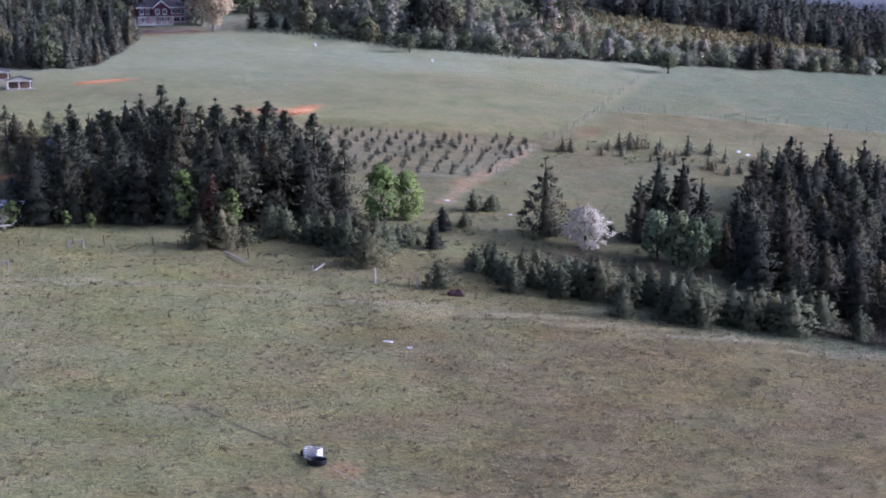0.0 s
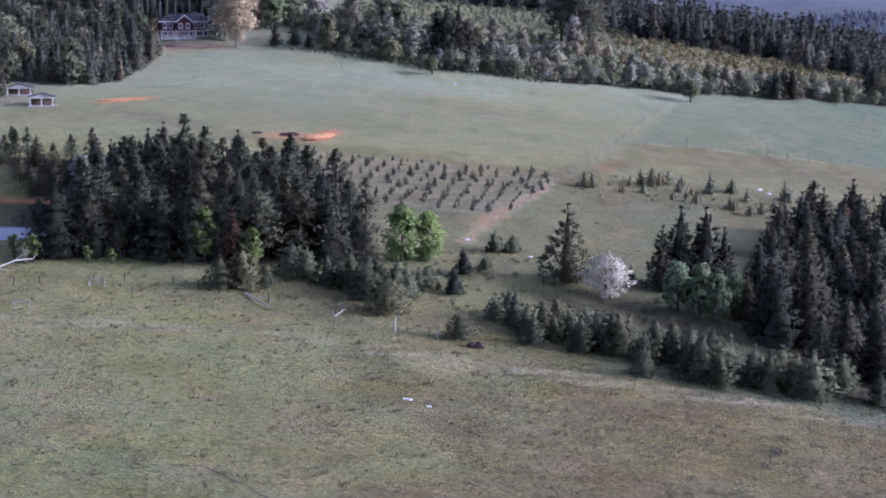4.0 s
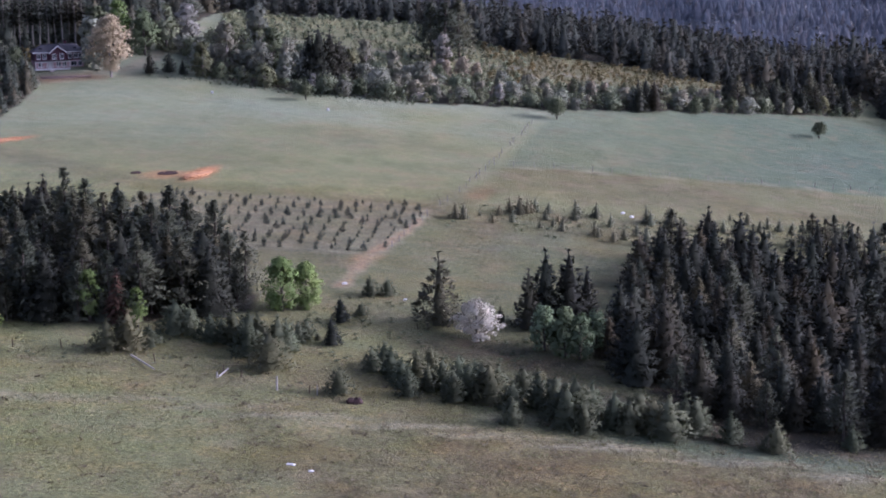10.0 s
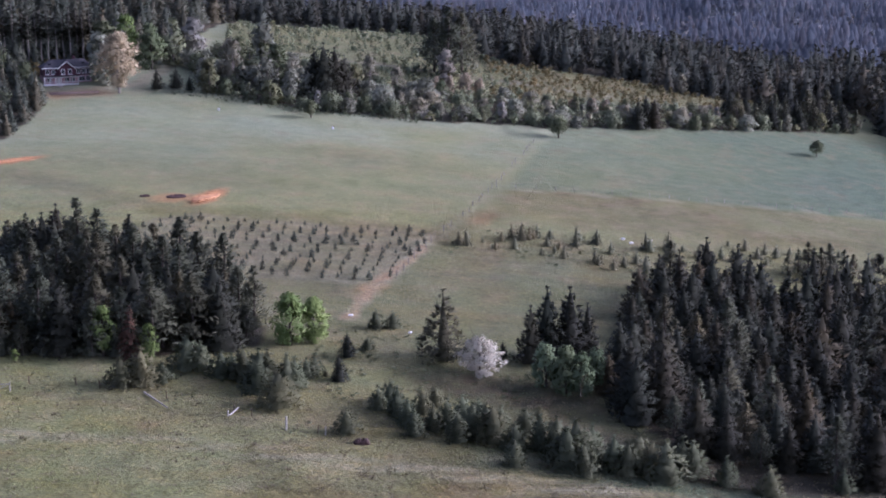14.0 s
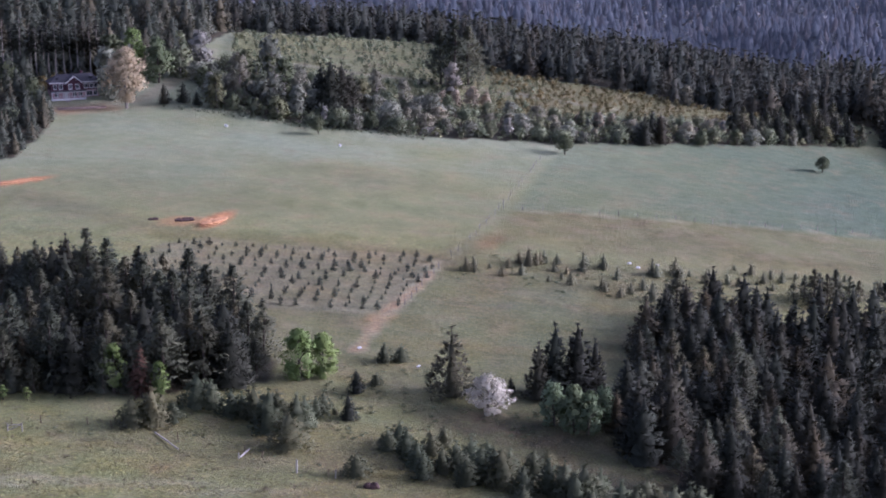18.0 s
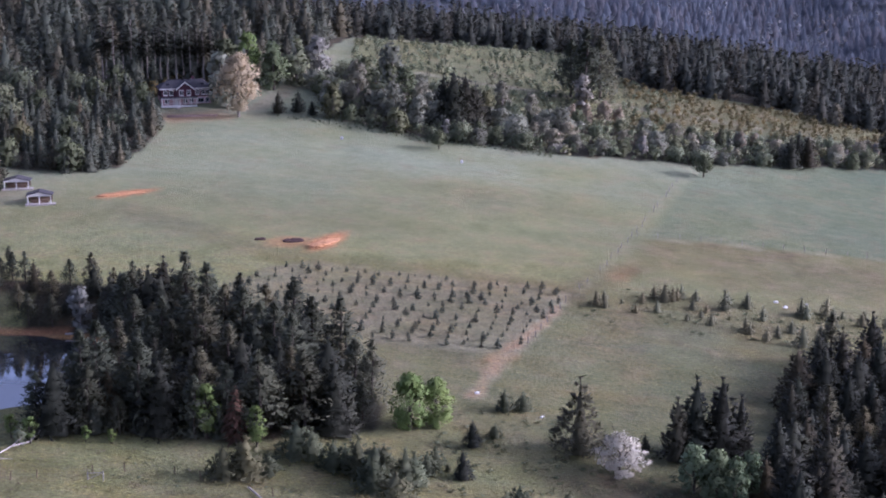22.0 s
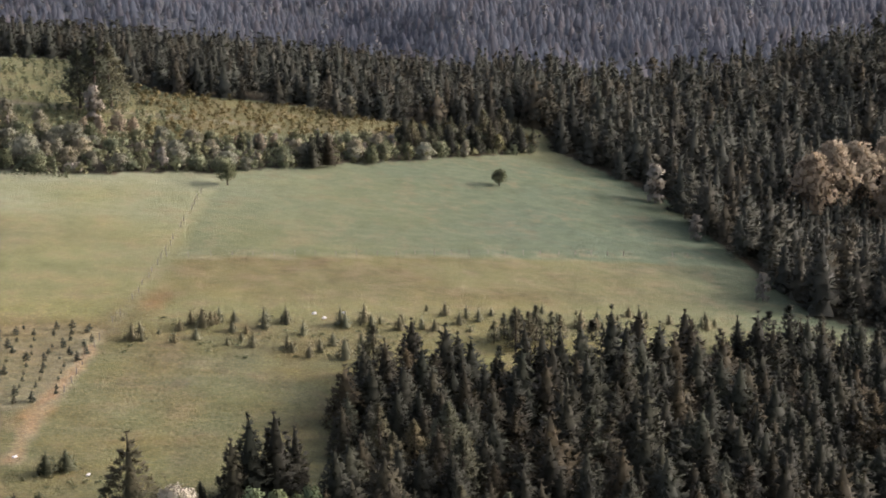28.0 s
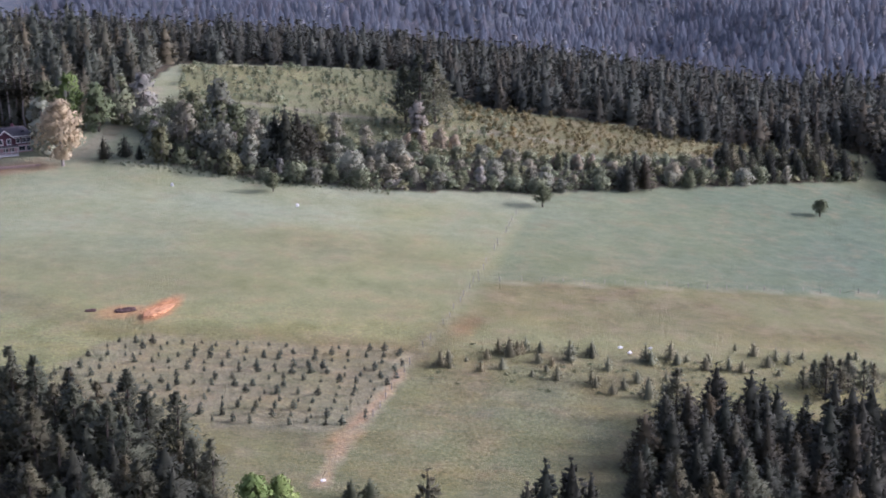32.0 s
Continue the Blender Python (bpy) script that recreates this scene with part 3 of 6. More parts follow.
# ---- ground ----
def build_ground():
    xs = np.unique(np.r_[np.geomspace(-4000, -230, 24), np.arange(-230, 260, 1.6), np.geomspace(260, 4000, 24)])
    ys = np.unique(np.r_[-np.geomspace(4000, 40, 16), np.arange(-20, 90, 8.0), np.arange(90, 236, 1.6), np.arange(236, 560, 2.2), np.geomspace(562, 4500, 40)])
    X, Y = np.meshgrid(xs, ys)
    x, y = X.ravel(), Y.ravel()
    near = (y > 90) & (y < 560) & (abs(x) < 240)
    z = ground_z(x, y) + near * (0.10 * lump(x, y, 9, 3) + 0.22 * lump(x, y, 31, 4)) * (1 - pond_in(x, y))
    for cx, cy, rx, ry, tu, hh in ((-50, 333, 5, 2.6, 12, 0.2), (-42.5, 335, 2.2, 6.5, -22, 0.2), (-92.5, 356.5, 7, 1.8, 34, 0.2)):
        z = z + hh * ell(x, y, cx, cy, rx, ry, tu, 0.5) * (0.8 + 0.5 * lump(x, y, 4, 9))
    i = np.arange(len(y)).reshape(X.shape)
    F = np.stack([i[:-1, :-1].ravel(), i[:-1, 1:].ravel(), i[1:, 1:].ravel(), i[1:, :-1].ravel()], 1)
    me = mesh_np("ground", np.stack([x, y, z], 1), F, M_GROUND)
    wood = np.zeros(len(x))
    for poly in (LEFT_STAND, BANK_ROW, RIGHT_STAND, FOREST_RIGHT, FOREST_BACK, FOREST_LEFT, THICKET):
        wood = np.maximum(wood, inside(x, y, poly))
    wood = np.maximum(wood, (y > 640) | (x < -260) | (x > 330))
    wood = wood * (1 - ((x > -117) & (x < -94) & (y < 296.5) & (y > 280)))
    front = smooth(232, 205, y + 0.12 * x)
    zones = {
        "dry": np.clip(front * (0.10 + 0.78 * smooth(-35, 25, x + 12 * lump(x, y, 40, 7)) + 0.35 * lump(x, y, 26, 8))
                       + 0.6 * inside(x, y, PLOT) + 0.45 * inside(x, y, SCRUB) * smooth(5, 35, x) + (0.52 - 0.06 * smooth(60, 130, x)) * smooth(24, 32, x - (y - 366) * 0.27) * smooth(359.5, 357, y - 0.13 * (x - 23)) * smooth(322, 336, y - 0.1 * x) * (0.75 + 0.4 * lump(x, y, 22, 75)) + 0.35 * ell(x, y, 75, 320, 85, 12, 5) + np.clip(0.22 + 0.3 * lump(x * 0.5, y * 1.7, 60, 14), 0, 1) * smooth(325, 345, y) * smooth(400, 375, y) + 0.25 * ell(x, y, -20, 222, 40, 9) + (0.55 + 0.25 * lump(x, y, 30, 96)) * ell(x, y, 22, 276, 62, 42, 0, 0.4) + 0.5 * band(x, y, [(-90, 347), (-66, 333), (-52, 325), (-30, 324), (9, 320), (20, 336)], 4.0), 0, 1),
        "pale": np.clip((0.25 * smooth(318, 345, y - 0.10 * x) + 0.75 * smooth(360, 404, y - 0.25 * x)) * (0.72 + 0.22 * lump(x, y, 60, 12) + 0.35 * lump(x * 0.45, y * 1.6, 70, 13)) * (1 - 0.85 * smooth(24, 30, x - (y - 366) * 0.27) * smooth(359.5, 357, y - 0.13 * (x - 23))) * (1 - 0.6 * smooth(25, 33, x) * smooth(362, 357, y - 0.10 * x)) * (1 - 0.5 * smooth(20, 120, x)) * (1 - 0.95 * inside(x, y, SCRUB)), 0, 1),
        "worn": np.clip((band(x, y, [(-80, 206), (-59, 203), (-48, 205.5), (-36, 206), (-16, 203.5), (31, 198), (74, 194), (160, 186)], 0.7) + band(x, y, [(-80, 203.6), (-59, 200.6), (-48, 203), (-36, 203.6), (-16, 201), (31, 195.6), (74, 191.6), (160, 183.6)], 0.7)) * 0.85
                        + band(x, y, [(8.5, 318), (4.5, 300), (-1.5, 283), (-5.5, 264)], 1.3) + band(x, y, [(37, 410), (25, 366), (17, 338), (9, 312)], 0.8) * 0.28
                        + 0.5 * inside(x, y, PLOT) + 0.9 * ell(x, y, -81, 166.5, 3.6, 2.4, 0, 0.6)
                        + 1.3 * band(x, y, [(-68, 490), (-70, 465), (-76, 430), (-92, 420)], 2.6) + 0.9 * ell(x, y, -94, 418, 14, 5, 10)
                        + band(x, y, [(-106, 227), (-94, 217), (-86, 212), (-79, 206)], 1.3) * 1.2 + band(x, y, [(-103, 229), (-91, 218), (-83, 213), (-76, 206)], 1.3) * 1.2 + 0.5 * ell(x, y, -94, 222, 14, 8, -40) + band(x, y, [(-86, 172), (-82, 156), (-77, 141), (-71, 125)], 1.6) * 0.5
                        + band(x, y, TRACK, 1.5) * 1.3 + 0.7 * ell(x, y, -122, 350, 14, 6, 20) + band(x, y, [(23, 358), (76, 365), (158, 381)], 0.5) * 0.6, 0, 1),
        "near": np.clip(0.3 + front + 0.5 * smooth(350, 315, y), 0, 1) * (1 - 0.6 * wood),
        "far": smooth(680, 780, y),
        # ellipses by the large stand paint its shade, with dark brush round (24, 233)
        "litter_and_shadow": np.maximum(np.maximum(wood, 0.12 * inside(x, y, SCRUB)) + 0.5 * band(x, y, [(-69, 225), (-52, 222), (-39, 218), (-28, 216), (-11, 211)], 0.8) * (0.6 + 0.6 * lump(x, y, 7, 90)), 0.75 * ell(x, y, -79, 189.5, 5.2, 2.8, 8, 0.7) + (0.75 + 0.35 * lump(x, y, 9, 95)) * ell(x, y, 24, 233, 19, 7.5, -14, 0.5) + 0.8 * ell(x, y, 44, 212, 22, 7, -22, 0.6) + 0.9 * ell(x, y, 74, 204.5, 32, 5, -6, 0.6)),
        # ellipse at (70, 201) paints shade along the large stand's front
        # the increase with x paints the right forest's shade into the green field
        "cool_and_shadow": np.clip(smooth(357, 359.5, y - 0.13 * (x - 23)) * smooth(26, 30, x - (y - 366) * 0.27) * smooth(470, 440, y) * (0.5 + 0.5 * smooth(40, 130, x)) + 0.5 * smooth(135, 165, x) * smooth(320, 340, y) * smooth(470, 440, y) + 0.4 * smooth(75, 150, x) * smooth(312, 330, y) * smooth(362, 354, y - 0.13 * (x - 23)) + 0.8 * ell(x, y, 70, 201, 50, 7.5, -5, 0.5) + (0.25 + 0.2 * lump(x, y, 26, 97)) * ell(x, y, 28, 277, 42, 38, 0, 0.4), 0, 1),
        "red": np.clip(ell(x, y, -50, 333, 5.5, 2.8, 12) * 0.6 + ell(x, y, -42.5, 335, 2.4, 7, -22) + ell(x, y, -92.5, 356.5, 7.5, 2, 34)
                       + 0.35 * band(x, y, [(7.5, 312), (4.5, 300), (-1, 287)], 0.9) + 0.34 * ell(x, y, -2.5, 281, 2.8, 6.0, -18, 0.6) * (0.75 + 0.4 * lump(x, y, 5, 91)) + 0.28 * band(x, y, [(-3, 277), (-5.5, 264)], 1.0) + 0.22 * ell(x, y, 20, 333, 2.6, 6, -15, 0.7) + 0.5 * ell(x, y, -81, 166.5, 3.4, 2.2, 0, 0.6) + 0.45 * ell(x, y, -77.5, 171, 2.2, 1.2, 0, 0.6) + 0.25 * ell(x, y, -66, 170, 3.0, 1.6, 0, 0.8)  + 0.25 * ell(x, y, -100, 167, 5, 2.5, 0, 0.8)
                       + 0.7 * (pond_far(x, y) > 0.85) * (pond_far(x, y) < 1.13) * (y > 272) + 0.45 * ell(x, y, -5.5, 139.5, 1.8, 1.8) + 0.4 * ell(x, y, -93, 416.5, 12, 3.6, 13, 0.6), 0, 1),
    }
    for key, val in zones.items():
        a = me.attributes.new(key, "FLOAT", "POINT")
        a.data.foreach_set("value", np.asarray(val, np.float32))
    for p in me.polygons:
        p.use_smooth = True
    tagged(new("ground", me), "rough sloping pasture of green and dry brown grass", "ground", kind="structure")


build_ground()

# ---- pond ----
def build_pond():
    m, nt, b = nodes_of("pond_water", 0.04)
    b.inputs["Base Color"].default_value = (0.03, 0.034, 0.036, 1)
    b.inputs["Specular IOR Level"].default_value = 1.0
    # set above water's own IOR to brighten the mirrored sky
    b.inputs["IOR"].default_value = 3.2
    bump(nt, b, noise_of(nt, 1.1, 3), 0.05, 0.12)
    # the near half is roughened so that it mirrors more bright sky
    pos = nt.nodes.new("ShaderNodeSeparateXYZ")
    nt.links.new(nt.nodes.new("ShaderNodeNewGeometry").outputs["Position"], pos.inputs[0])
    near_ruffle = nt.nodes.new("ShaderNodeMapRange")
    near_ruffle.interpolation_type = "SMOOTHSTEP"
    nt.links.new(pos.outputs[1], near_ruffle.inputs[0])
    for i, v in enumerate((263.0, 255.0, 0.03, 0.6)):
        near_ruffle.inputs[1 + i].default_value = v
    ruffle = [n for n in nt.nodes if n.type == "BUMP"][0]
    nt.links.new(near_ruffle.outputs[0], ruffle.inputs["Strength"])
    rough = nt.nodes.new("ShaderNodeMath")
    rough.operation = "MULTIPLY"
    nt.links.new(near_ruffle.outputs[0], rough.inputs[0])
    rough.inputs[1].default_value = 0.6
    nt.links.new(rough.outputs[0], b.inputs["Roughness"])
    n = 72
    a = np.arange(n) * 6.2832 / n
    x, y = -95 + 31 * np.cos(a), 264 + 25.4 * np.sin(a)
    z = 10.0
    V = np.r_[np.stack([x, y, np.full(n, z)], 1), [(-95, 264, z)]]
    F = np.stack([np.arange(n), (np.arange(n) + 1) % n, np.full(n, n)], 1)
    tagged(new("water", mesh_np("water", V, F, m)), "still dark pond reflecting pale sky and trees", "pond", kind="structure")


build_pond()

# ---- kinds of tree ----
FIR_LABEL = "dark green fir with drooping ragged branches in a dense stand"
PINE_LABEL = "grey-green pine with tufted branches in a dense stand"


def tree_thing(name, label, category, crown, trunk, x, y, turn, scale, group="", sink=0.0, stretch=1.0):
    t = thing(name, label, category, x, y, turn, group, sink, scale=scale)
    t.scale.z *= stretch
    part("trunk", trunk, None, t)
    part("crown", crown, None, t)
    return t


FIR_ARRAYS = [clump_fir(14, r, n, 11, 0.52, 10 + k, pw) for k, (r, n, pw) in enumerate(((4.6, 110, 0.82), (5.1, 115, 0.76), (4.2, 105, 0.88), (5.0, 115, 0.72), (4.5, 110, 0.80)))]
FIRS = [plant_mesh("crown", *a, M_FIR) for a in FIR_ARRAYS]
FIR_TRUNKS = [trunk_mesh("trunk", 13.4, 0.2, M_BARK, rng=np.random.RandomState(40 + k)) for k in range(2)]
PINE_ARRAYS = [pine_arrays(10, r * 1.36, n, 60 + k, low, 14, 0.36, 0.62, 0.82, 0.06, 1.0) for k, (r, n, low) in enumerate(((2.6, 110, 0.08), (2.9, 115, 0.12), (2.3, 100, 0.06), (2.7, 104, 0.16)))]
PINES = [plant_mesh("crown", *a, M_PINE) for a in PINE_ARRAYS]
PINE_TRUNKS = [trunk_mesh("trunk", 9.6, 0.2, M_BARK, [(2 + 1.5 * i, 2.4 * i, 1.7 - 0.2 * i, 0.35) for i in range(4)], rng=np.random.RandomState(50))]
def young_arrays(k, r, n):
    """A bushy young pine, full to the ground."""
    return clump_fir(4, r * 1.36, n, 11, 0.27, 80 + k, 0.6, 0.6, 4, 8)


YOUNG = [plant_mesh("crown", *young_arrays(k, r, n), M_YOUNG) for k, (r, n) in enumerate(((1.5, 62), (1.8, 70), (1.3, 56)))]
MEADOW = [plant_mesh("crown", *young_arrays(k + 5, r, n), M_MEADOW) for k, (r, n) in enumerate(((1.2, 26), (1.45, 28), (1.0, 24)))]
YOUNG_TRUNKS = [trunk_mesh("trunk", 3.8, 0.09, M_BARK)]


def grove(poly, gap, seed, small, tall, mix_pine=0.25, group="trees of the stand", keep=None, singles=None):
    """A stand of firs and pines; those for which singles(x, y) does not hold are joined."""
    rng = np.random.RandomState(seed)
    rest = []
    for x, y in scatter(poly, gap, seed, 9000, keep):
        h, pine, a = rng.uniform(small, tall), rng.rand() < mix_pine, rng.uniform(0, 360)
        k = rng.randint(len(PINES) if pine else len(FIRS))
        if singles is not None and not singles(x, y):
            rest.append((k + 5 if pine else k, x, y, float(ground_z(x, y)), radians(a), h / 14, rng.uniform(0.9, 1.1)))
        elif pine:
            tree_thing("pine_tree", PINE_LABEL, "tree", PINES[k], PINE_TRUNKS[0], x, y, a, h / 10, group)
        else:
            tree_thing("fir_tree", FIR_LABEL, "tree", FIRS[k], FIR_TRUNKS[k % 2], x, y, a, h / 14, group)
    if rest:
        both = [clump_fir(14, r, 56, 7, 0.78, 760 + k, 0.80, 0.74, 5, 7) for k, r in enumerate((4.6, 5.1, 4.2, 5.0, 4.5))] + [(v * 1.3, f) for v, f in (pine_arrays(10, 3.2, 50, 770 + k, 0.06, 8, 0.56, 0.7, 0.74) for k in range(4))]
        tagged(joined_plants("stand_rest", both, rest, M_FIR, 1.45), "dense dark green firs deep inside the stand", "forest", kind="stuff")


def singles_of(places, arrays_meshes, trunks, name, label, group, seed, base, category="tree"):
    rng = np.random.RandomState(seed)
    for x, y, h in places:
        k = rng.randint(len(arrays_meshes))
        tree_thing(name, label, category, arrays_meshes[k], trunks[k % len(trunks)], x, y, rng.uniform(0, 360), h / base, group)


grove(LEFT_STAND, 3.8, 5, 6.5, 15.0, 0.74, "trees of the stand by the pond", lambda x, y: pond_far(x, y) > 1.04)
grove(BANK_ROW, 3.6, 6, 4.2, 7.2, 0.7, "trees behind the pond", lambda x, y: (np.hypot(x + 81.5, y - 288) > 4.5) & ~((x < -96) & (y < 296.5)) & (x > -125) & (pond_far(x, y) > 1.14))
grove(RIGHT_STAND, 4.1, 7, 6.0, 12.5, 0.22, "trees of the large stand", lambda x, y: (x < 200) & (y > 196), lambda x, y: (x < 70) | ((y < 212) & (x < 95)))

# young pines in front of the stands
YP = [(2.2, 221.3, 4.0), (5.3, 219.3, 4.9), (8.1, 211.8, 4.3), (9.1, 221.4, 3.6), (11.2, 224.6, 3.6), (13.1, 216.1, 4.8), (14.8, 210.8, 5.1), (16.9, 213.9, 5.2),
      (19.0, 213.9, 5.2), (20.2, 211.7, 6.0), (21.5, 214.8, 4.8), (23.2, 203.0, 4.2), (25.3, 215.6, 4.4), (27.2, 210.1, 5.6), (29.6, 208.9, 6.0), (30.9, 204.5, 6.0)]
YP += [(32.3, 206.5, 6.6), (33.2, 202.1, 5.0), (37.8, 204.8, 5.4), (39.7, 203.4, 5.4), (41.8, 207.4, 5.1), (45.2, 202.6, 6.2), (48.0, 205.3, 5.9), (49.6, 205.0, 5.5), (60.1, 200.6, 4.5), (71.6, 203.9, 3.8)]
YP += [(4.0, 224.0, 4.1), (7.0, 216.0, 4.4), (11.0, 214.5, 4.2), (15.5, 219.0, 4.3), (23.5, 209.0, 4.5), (35.0, 209.5, 5.0), (18.0, 220.5, 3.4), (27.5, 218.0, 4.0), (43.5, 204.5, 5.0), (54.0, 202.5, 4.6)]
singles_of(YP, YOUNG, YOUNG_TRUNKS, "young_pine", "bushy grey-green young pine in a loose clump on grass", "young pines before the large stand", 31, 4.0)
YL = [(-39.2, 225.3, 4.9), (-36.0, 225.9, 6.5), (-33.1, 227.6, 3.7), (-30.1, 234.6, 5.6), (-27.7, 234.0, 5.1), (-24.1, 231.4, 4.6), (-22.3, 231.7, 4.2), (-20.1, 229.8, 6.3), (-17.1, 226.0, 7.2), (-15.9, 227.2, 6.7),
      (-13.3, 220.0, 6.0), (-12.8, 227.5, 6.1), (-11.6, 228.7, 5.3), (-10.3, 233.1, 3.4), (-9.1, 235.3, 3.3), (-7.2, 234.4, 1.4), (-0.2, 259.0, 3.8), (2.9, 260.2, 3.4), (-1.0, 248.5, 2.3), (-2.0, 211.4, 3.9)]
singles_of(YL, YOUNG, YOUNG_TRUNKS, "young_pine", "bushy grey-green young pine at the edge of the stand", "young pines before the pond stand", 32, 4.0)
singles_of([(-4.8, 232.5, 4.6), (-4.3, 244.1, 4.4)], [FIRS[3]], FIR_TRUNKS, "young_fir", "dark green conical young fir alone on grass", "", 33, 14.0)
singles_of([(-55, 238, 7.0), (-47, 238.5, 6.5), (-62, 237, 6.0), (-51, 237, 5.0), (-43, 238.5, 5.5)], [plant_mesh("crown", *FIR_ARRAYS[0], M_SPRUCE), plant_mesh("crown", *FIR_ARRAYS[2], M_SPRUCE)], FIR_TRUNKS, "young_fir", "pale green spiky young fir before the dark stand", "small firs before the pond stand", 34, 14.0)
tree_thing("lone_pine", "tall dark pine with open tufted branches standing alone", "tree", plant_mesh("crown", *clump_fir(10, 3.1, 96, 12, 0.40, 340, 0.72, 0.35, 5, 8), M_PINE), PINE_TRUNKS[0], 12.3, 245.5, 40, 1.3, stretch=1.0)
singles_of([(27.4, 247.5, 10.6), (30.4, 249.5, 13.6), (34.4, 250.2, 13.8), (37.6, 252.5, 10.4), (22.6, 249.5, 3.2)], [plant_mesh("crown", *clump_fir(10, r, 95, 12, 0.40, 330 + k, 0.62, 0.7, 5, 8), M_FIR) for k, r in enumerate((2.2, 2.45))], PINE_TRUNKS, "pine_tree", "dark rounded pine at the corner of the stand", "corner pines of the large stand", 35, 10.0)
tree_thing("dead_fir", "rust-brown dead fir among green firs", "tree", plant_mesh("crown", *conifer_arrays(14, 3.3, 20, 9, 300, 0.1, 0.3, True, 0.7, 0.25), M_RUST), FIR_TRUNKS[0], -39.9, 236.5, 0, 0.70)

# scattered pines on the middle pasture
MP = [(14.8, 313.9, 3.3), (16.4, 315.9, 3.0), (26.4, 321.7, 3.2), (28.5, 320.4, 4.2), (30.2, 321.3, 3.4), (32.0, 323.2, 3.4), (35.4, 314.3, 1.7), (37.2, 310.8, 3.1), (40.5, 320.1, 4.6), (45.2, 322.5, 2.9),
      (44.4, 308.7, 2.4), (45.3, 311.7, 1.3), (56.0, 322.8, 4.1), (56.9, 321.5, 3.5), (60.1, 323.1, 1.0), (61.3, 324.9, 4.1), (62.3, 322.6, 2.9), (64.4, 324.4, 1.8), (67.8, 321.3, 3.3), (72.6, 322.3, 3.0)]
MP += [(75.8, 332.4, 1.8), (79.3, 330.4, 3.3), (81.1, 325.5, 3.0), (83.5, 329.2, 3.0), (89.6, 331.8, 1.6), (107.6, 326.5, 4.3), (111.9, 328.3, 4.3), (114.9, 325.9, 3.7), (54.1, 305.7, 4.5), (57.3, 302.8, 5.0),
       (122, 329, 3.0), (130, 333, 2.6), (138, 331, 3.4), (34.0, 318.0, 2.6), (24.0, 318.5, 2.4)]
rng = np.random.RandomState(92)
MP += [(x, y, rng.uniform(1.1, 3.4)) for x, y in scatter([(13, 310), (30, 309), (58, 304), (84, 322), (130, 326), (150, 338), (96, 334), (60, 326), (22, 323)], 3.4, 93, 900, lambda x, y: lump(x, y, 17, 94) > 0.12)]
singles_of([(x, y, h * 0.95) for x, y, h in MP], MEADOW, YOUNG_TRUNKS, "young_pine", "small olive young pine scattered on open pasture", "scattered pines of the middle pasture", 36, 4.0)
singles_of([(88.8, 318.5, 5.6), (89.5, 312.2, 9.2), (95.6, 318.5, 7.6), (98.5, 317.5, 7.0), (92.5, 320.0, 6.0), (86.0, 316.0, 5.0), (93.0, 315.0, 7.5), (101.0, 319.5, 5.5), (96.5, 322.0, 5.5)], [PINES[0], PINES[2]], PINE_TRUNKS, "pine_tree", "dark green rounded pine in a clump behind the stand", "pine clump behind the large stand", 37, 10.0)


# ---- broad-leaved trees ----
def broad(h, r, n, leaves, size, seed, mat, low=0.25, bark=None, flat=0.8, clump=0.30):
    """A crown mesh and a trunk mesh with rising limbs."""
    cs = crown_centers(h, r, n, seed, low)
    rng = np.random.RandomState(seed + 9)
    rs = rng.uniform(0.6, 1.3, n) * r * clump
    crown = plant_mesh("crown", *clumps_arrays(cs, rs, leaves, size, seed + 3, flat), mat)
    limbs = [(h * (low * 0.8 + 0.07 * i), 2.4 * i + rng.uniform(-0.3, 0.3), r * rng.uniform(0.55, 0.85), rng.uniform(0.7, 1.3)) for i in range(7)]
    return crown, trunk_mesh("trunk", h * 0.85, h * 0.022 + 0.04, bark or M_BARK, limbs, 6, rng)


def one_broad(name, label, kind, x, y, turn=0, scale=1.0, group=""):
    return tree_thing(name, label, "tree", kind[0], kind[1], x, y, turn, scale, group)


GREEN_A = broad(10.5, 3.1, 46, 40, 0.30, 400, M_LEAF, 0.18)
MAPLE = broad(9.2, 3.9, 64, 46, 0.27, 405, M_LEAF, 0.08, clump=0.27)
GREEN_B = broad(8.0, 3.2, 42, 36, 0.30, 401, M_LEAF_PALE, 0.08)
one_broad("maple_tree", "bright spring-green broad-leaved tree at the stand's corner", MAPLE, -14.6, 248.0, 20, 1.0)
one_broad("maple_tree", "bright spring-green slender tree beside the stand", MAPLE, -10.6, 250.4, 130, 0.86)
one_broad("maple_tree", "pale green small tree among dark firs", GREEN_A, -36.8, 236.8, 50, 0.62)
one_broad("maple_tree", "pale green slender tree among dark firs", GREEN_A, -44.8, 237.8, 200, 0.85)
for x, y, s, a in ((29.4, 236.5, 0.92, 0), (32.6, 234.4, 1.0, 80), (35.0, 234.0, 0.9, 170), (38.0, 238.0, 0.85, 260)):
    one_broad("shrub_tree", "dull green leafy shrub tree beside dark firs", GREEN_B, x, y, a, s, "green shrub trees by the large stand")
BLOSSOM = broad(6.5, 5.0, 120, 26, 0.19, 402, M_BLOSSOM, 0.06, clump=0.13)
one_broad("blossom_tree", "wide white blossoming tree beside a dark pine", BLOSSOM, 18.4, 239.5, 0, 1.05)
one_broad("blossom_tree", "white blossoming tree standing by the farm track", BLOSSOM, -90.0, 199.3, 90, 0.75)
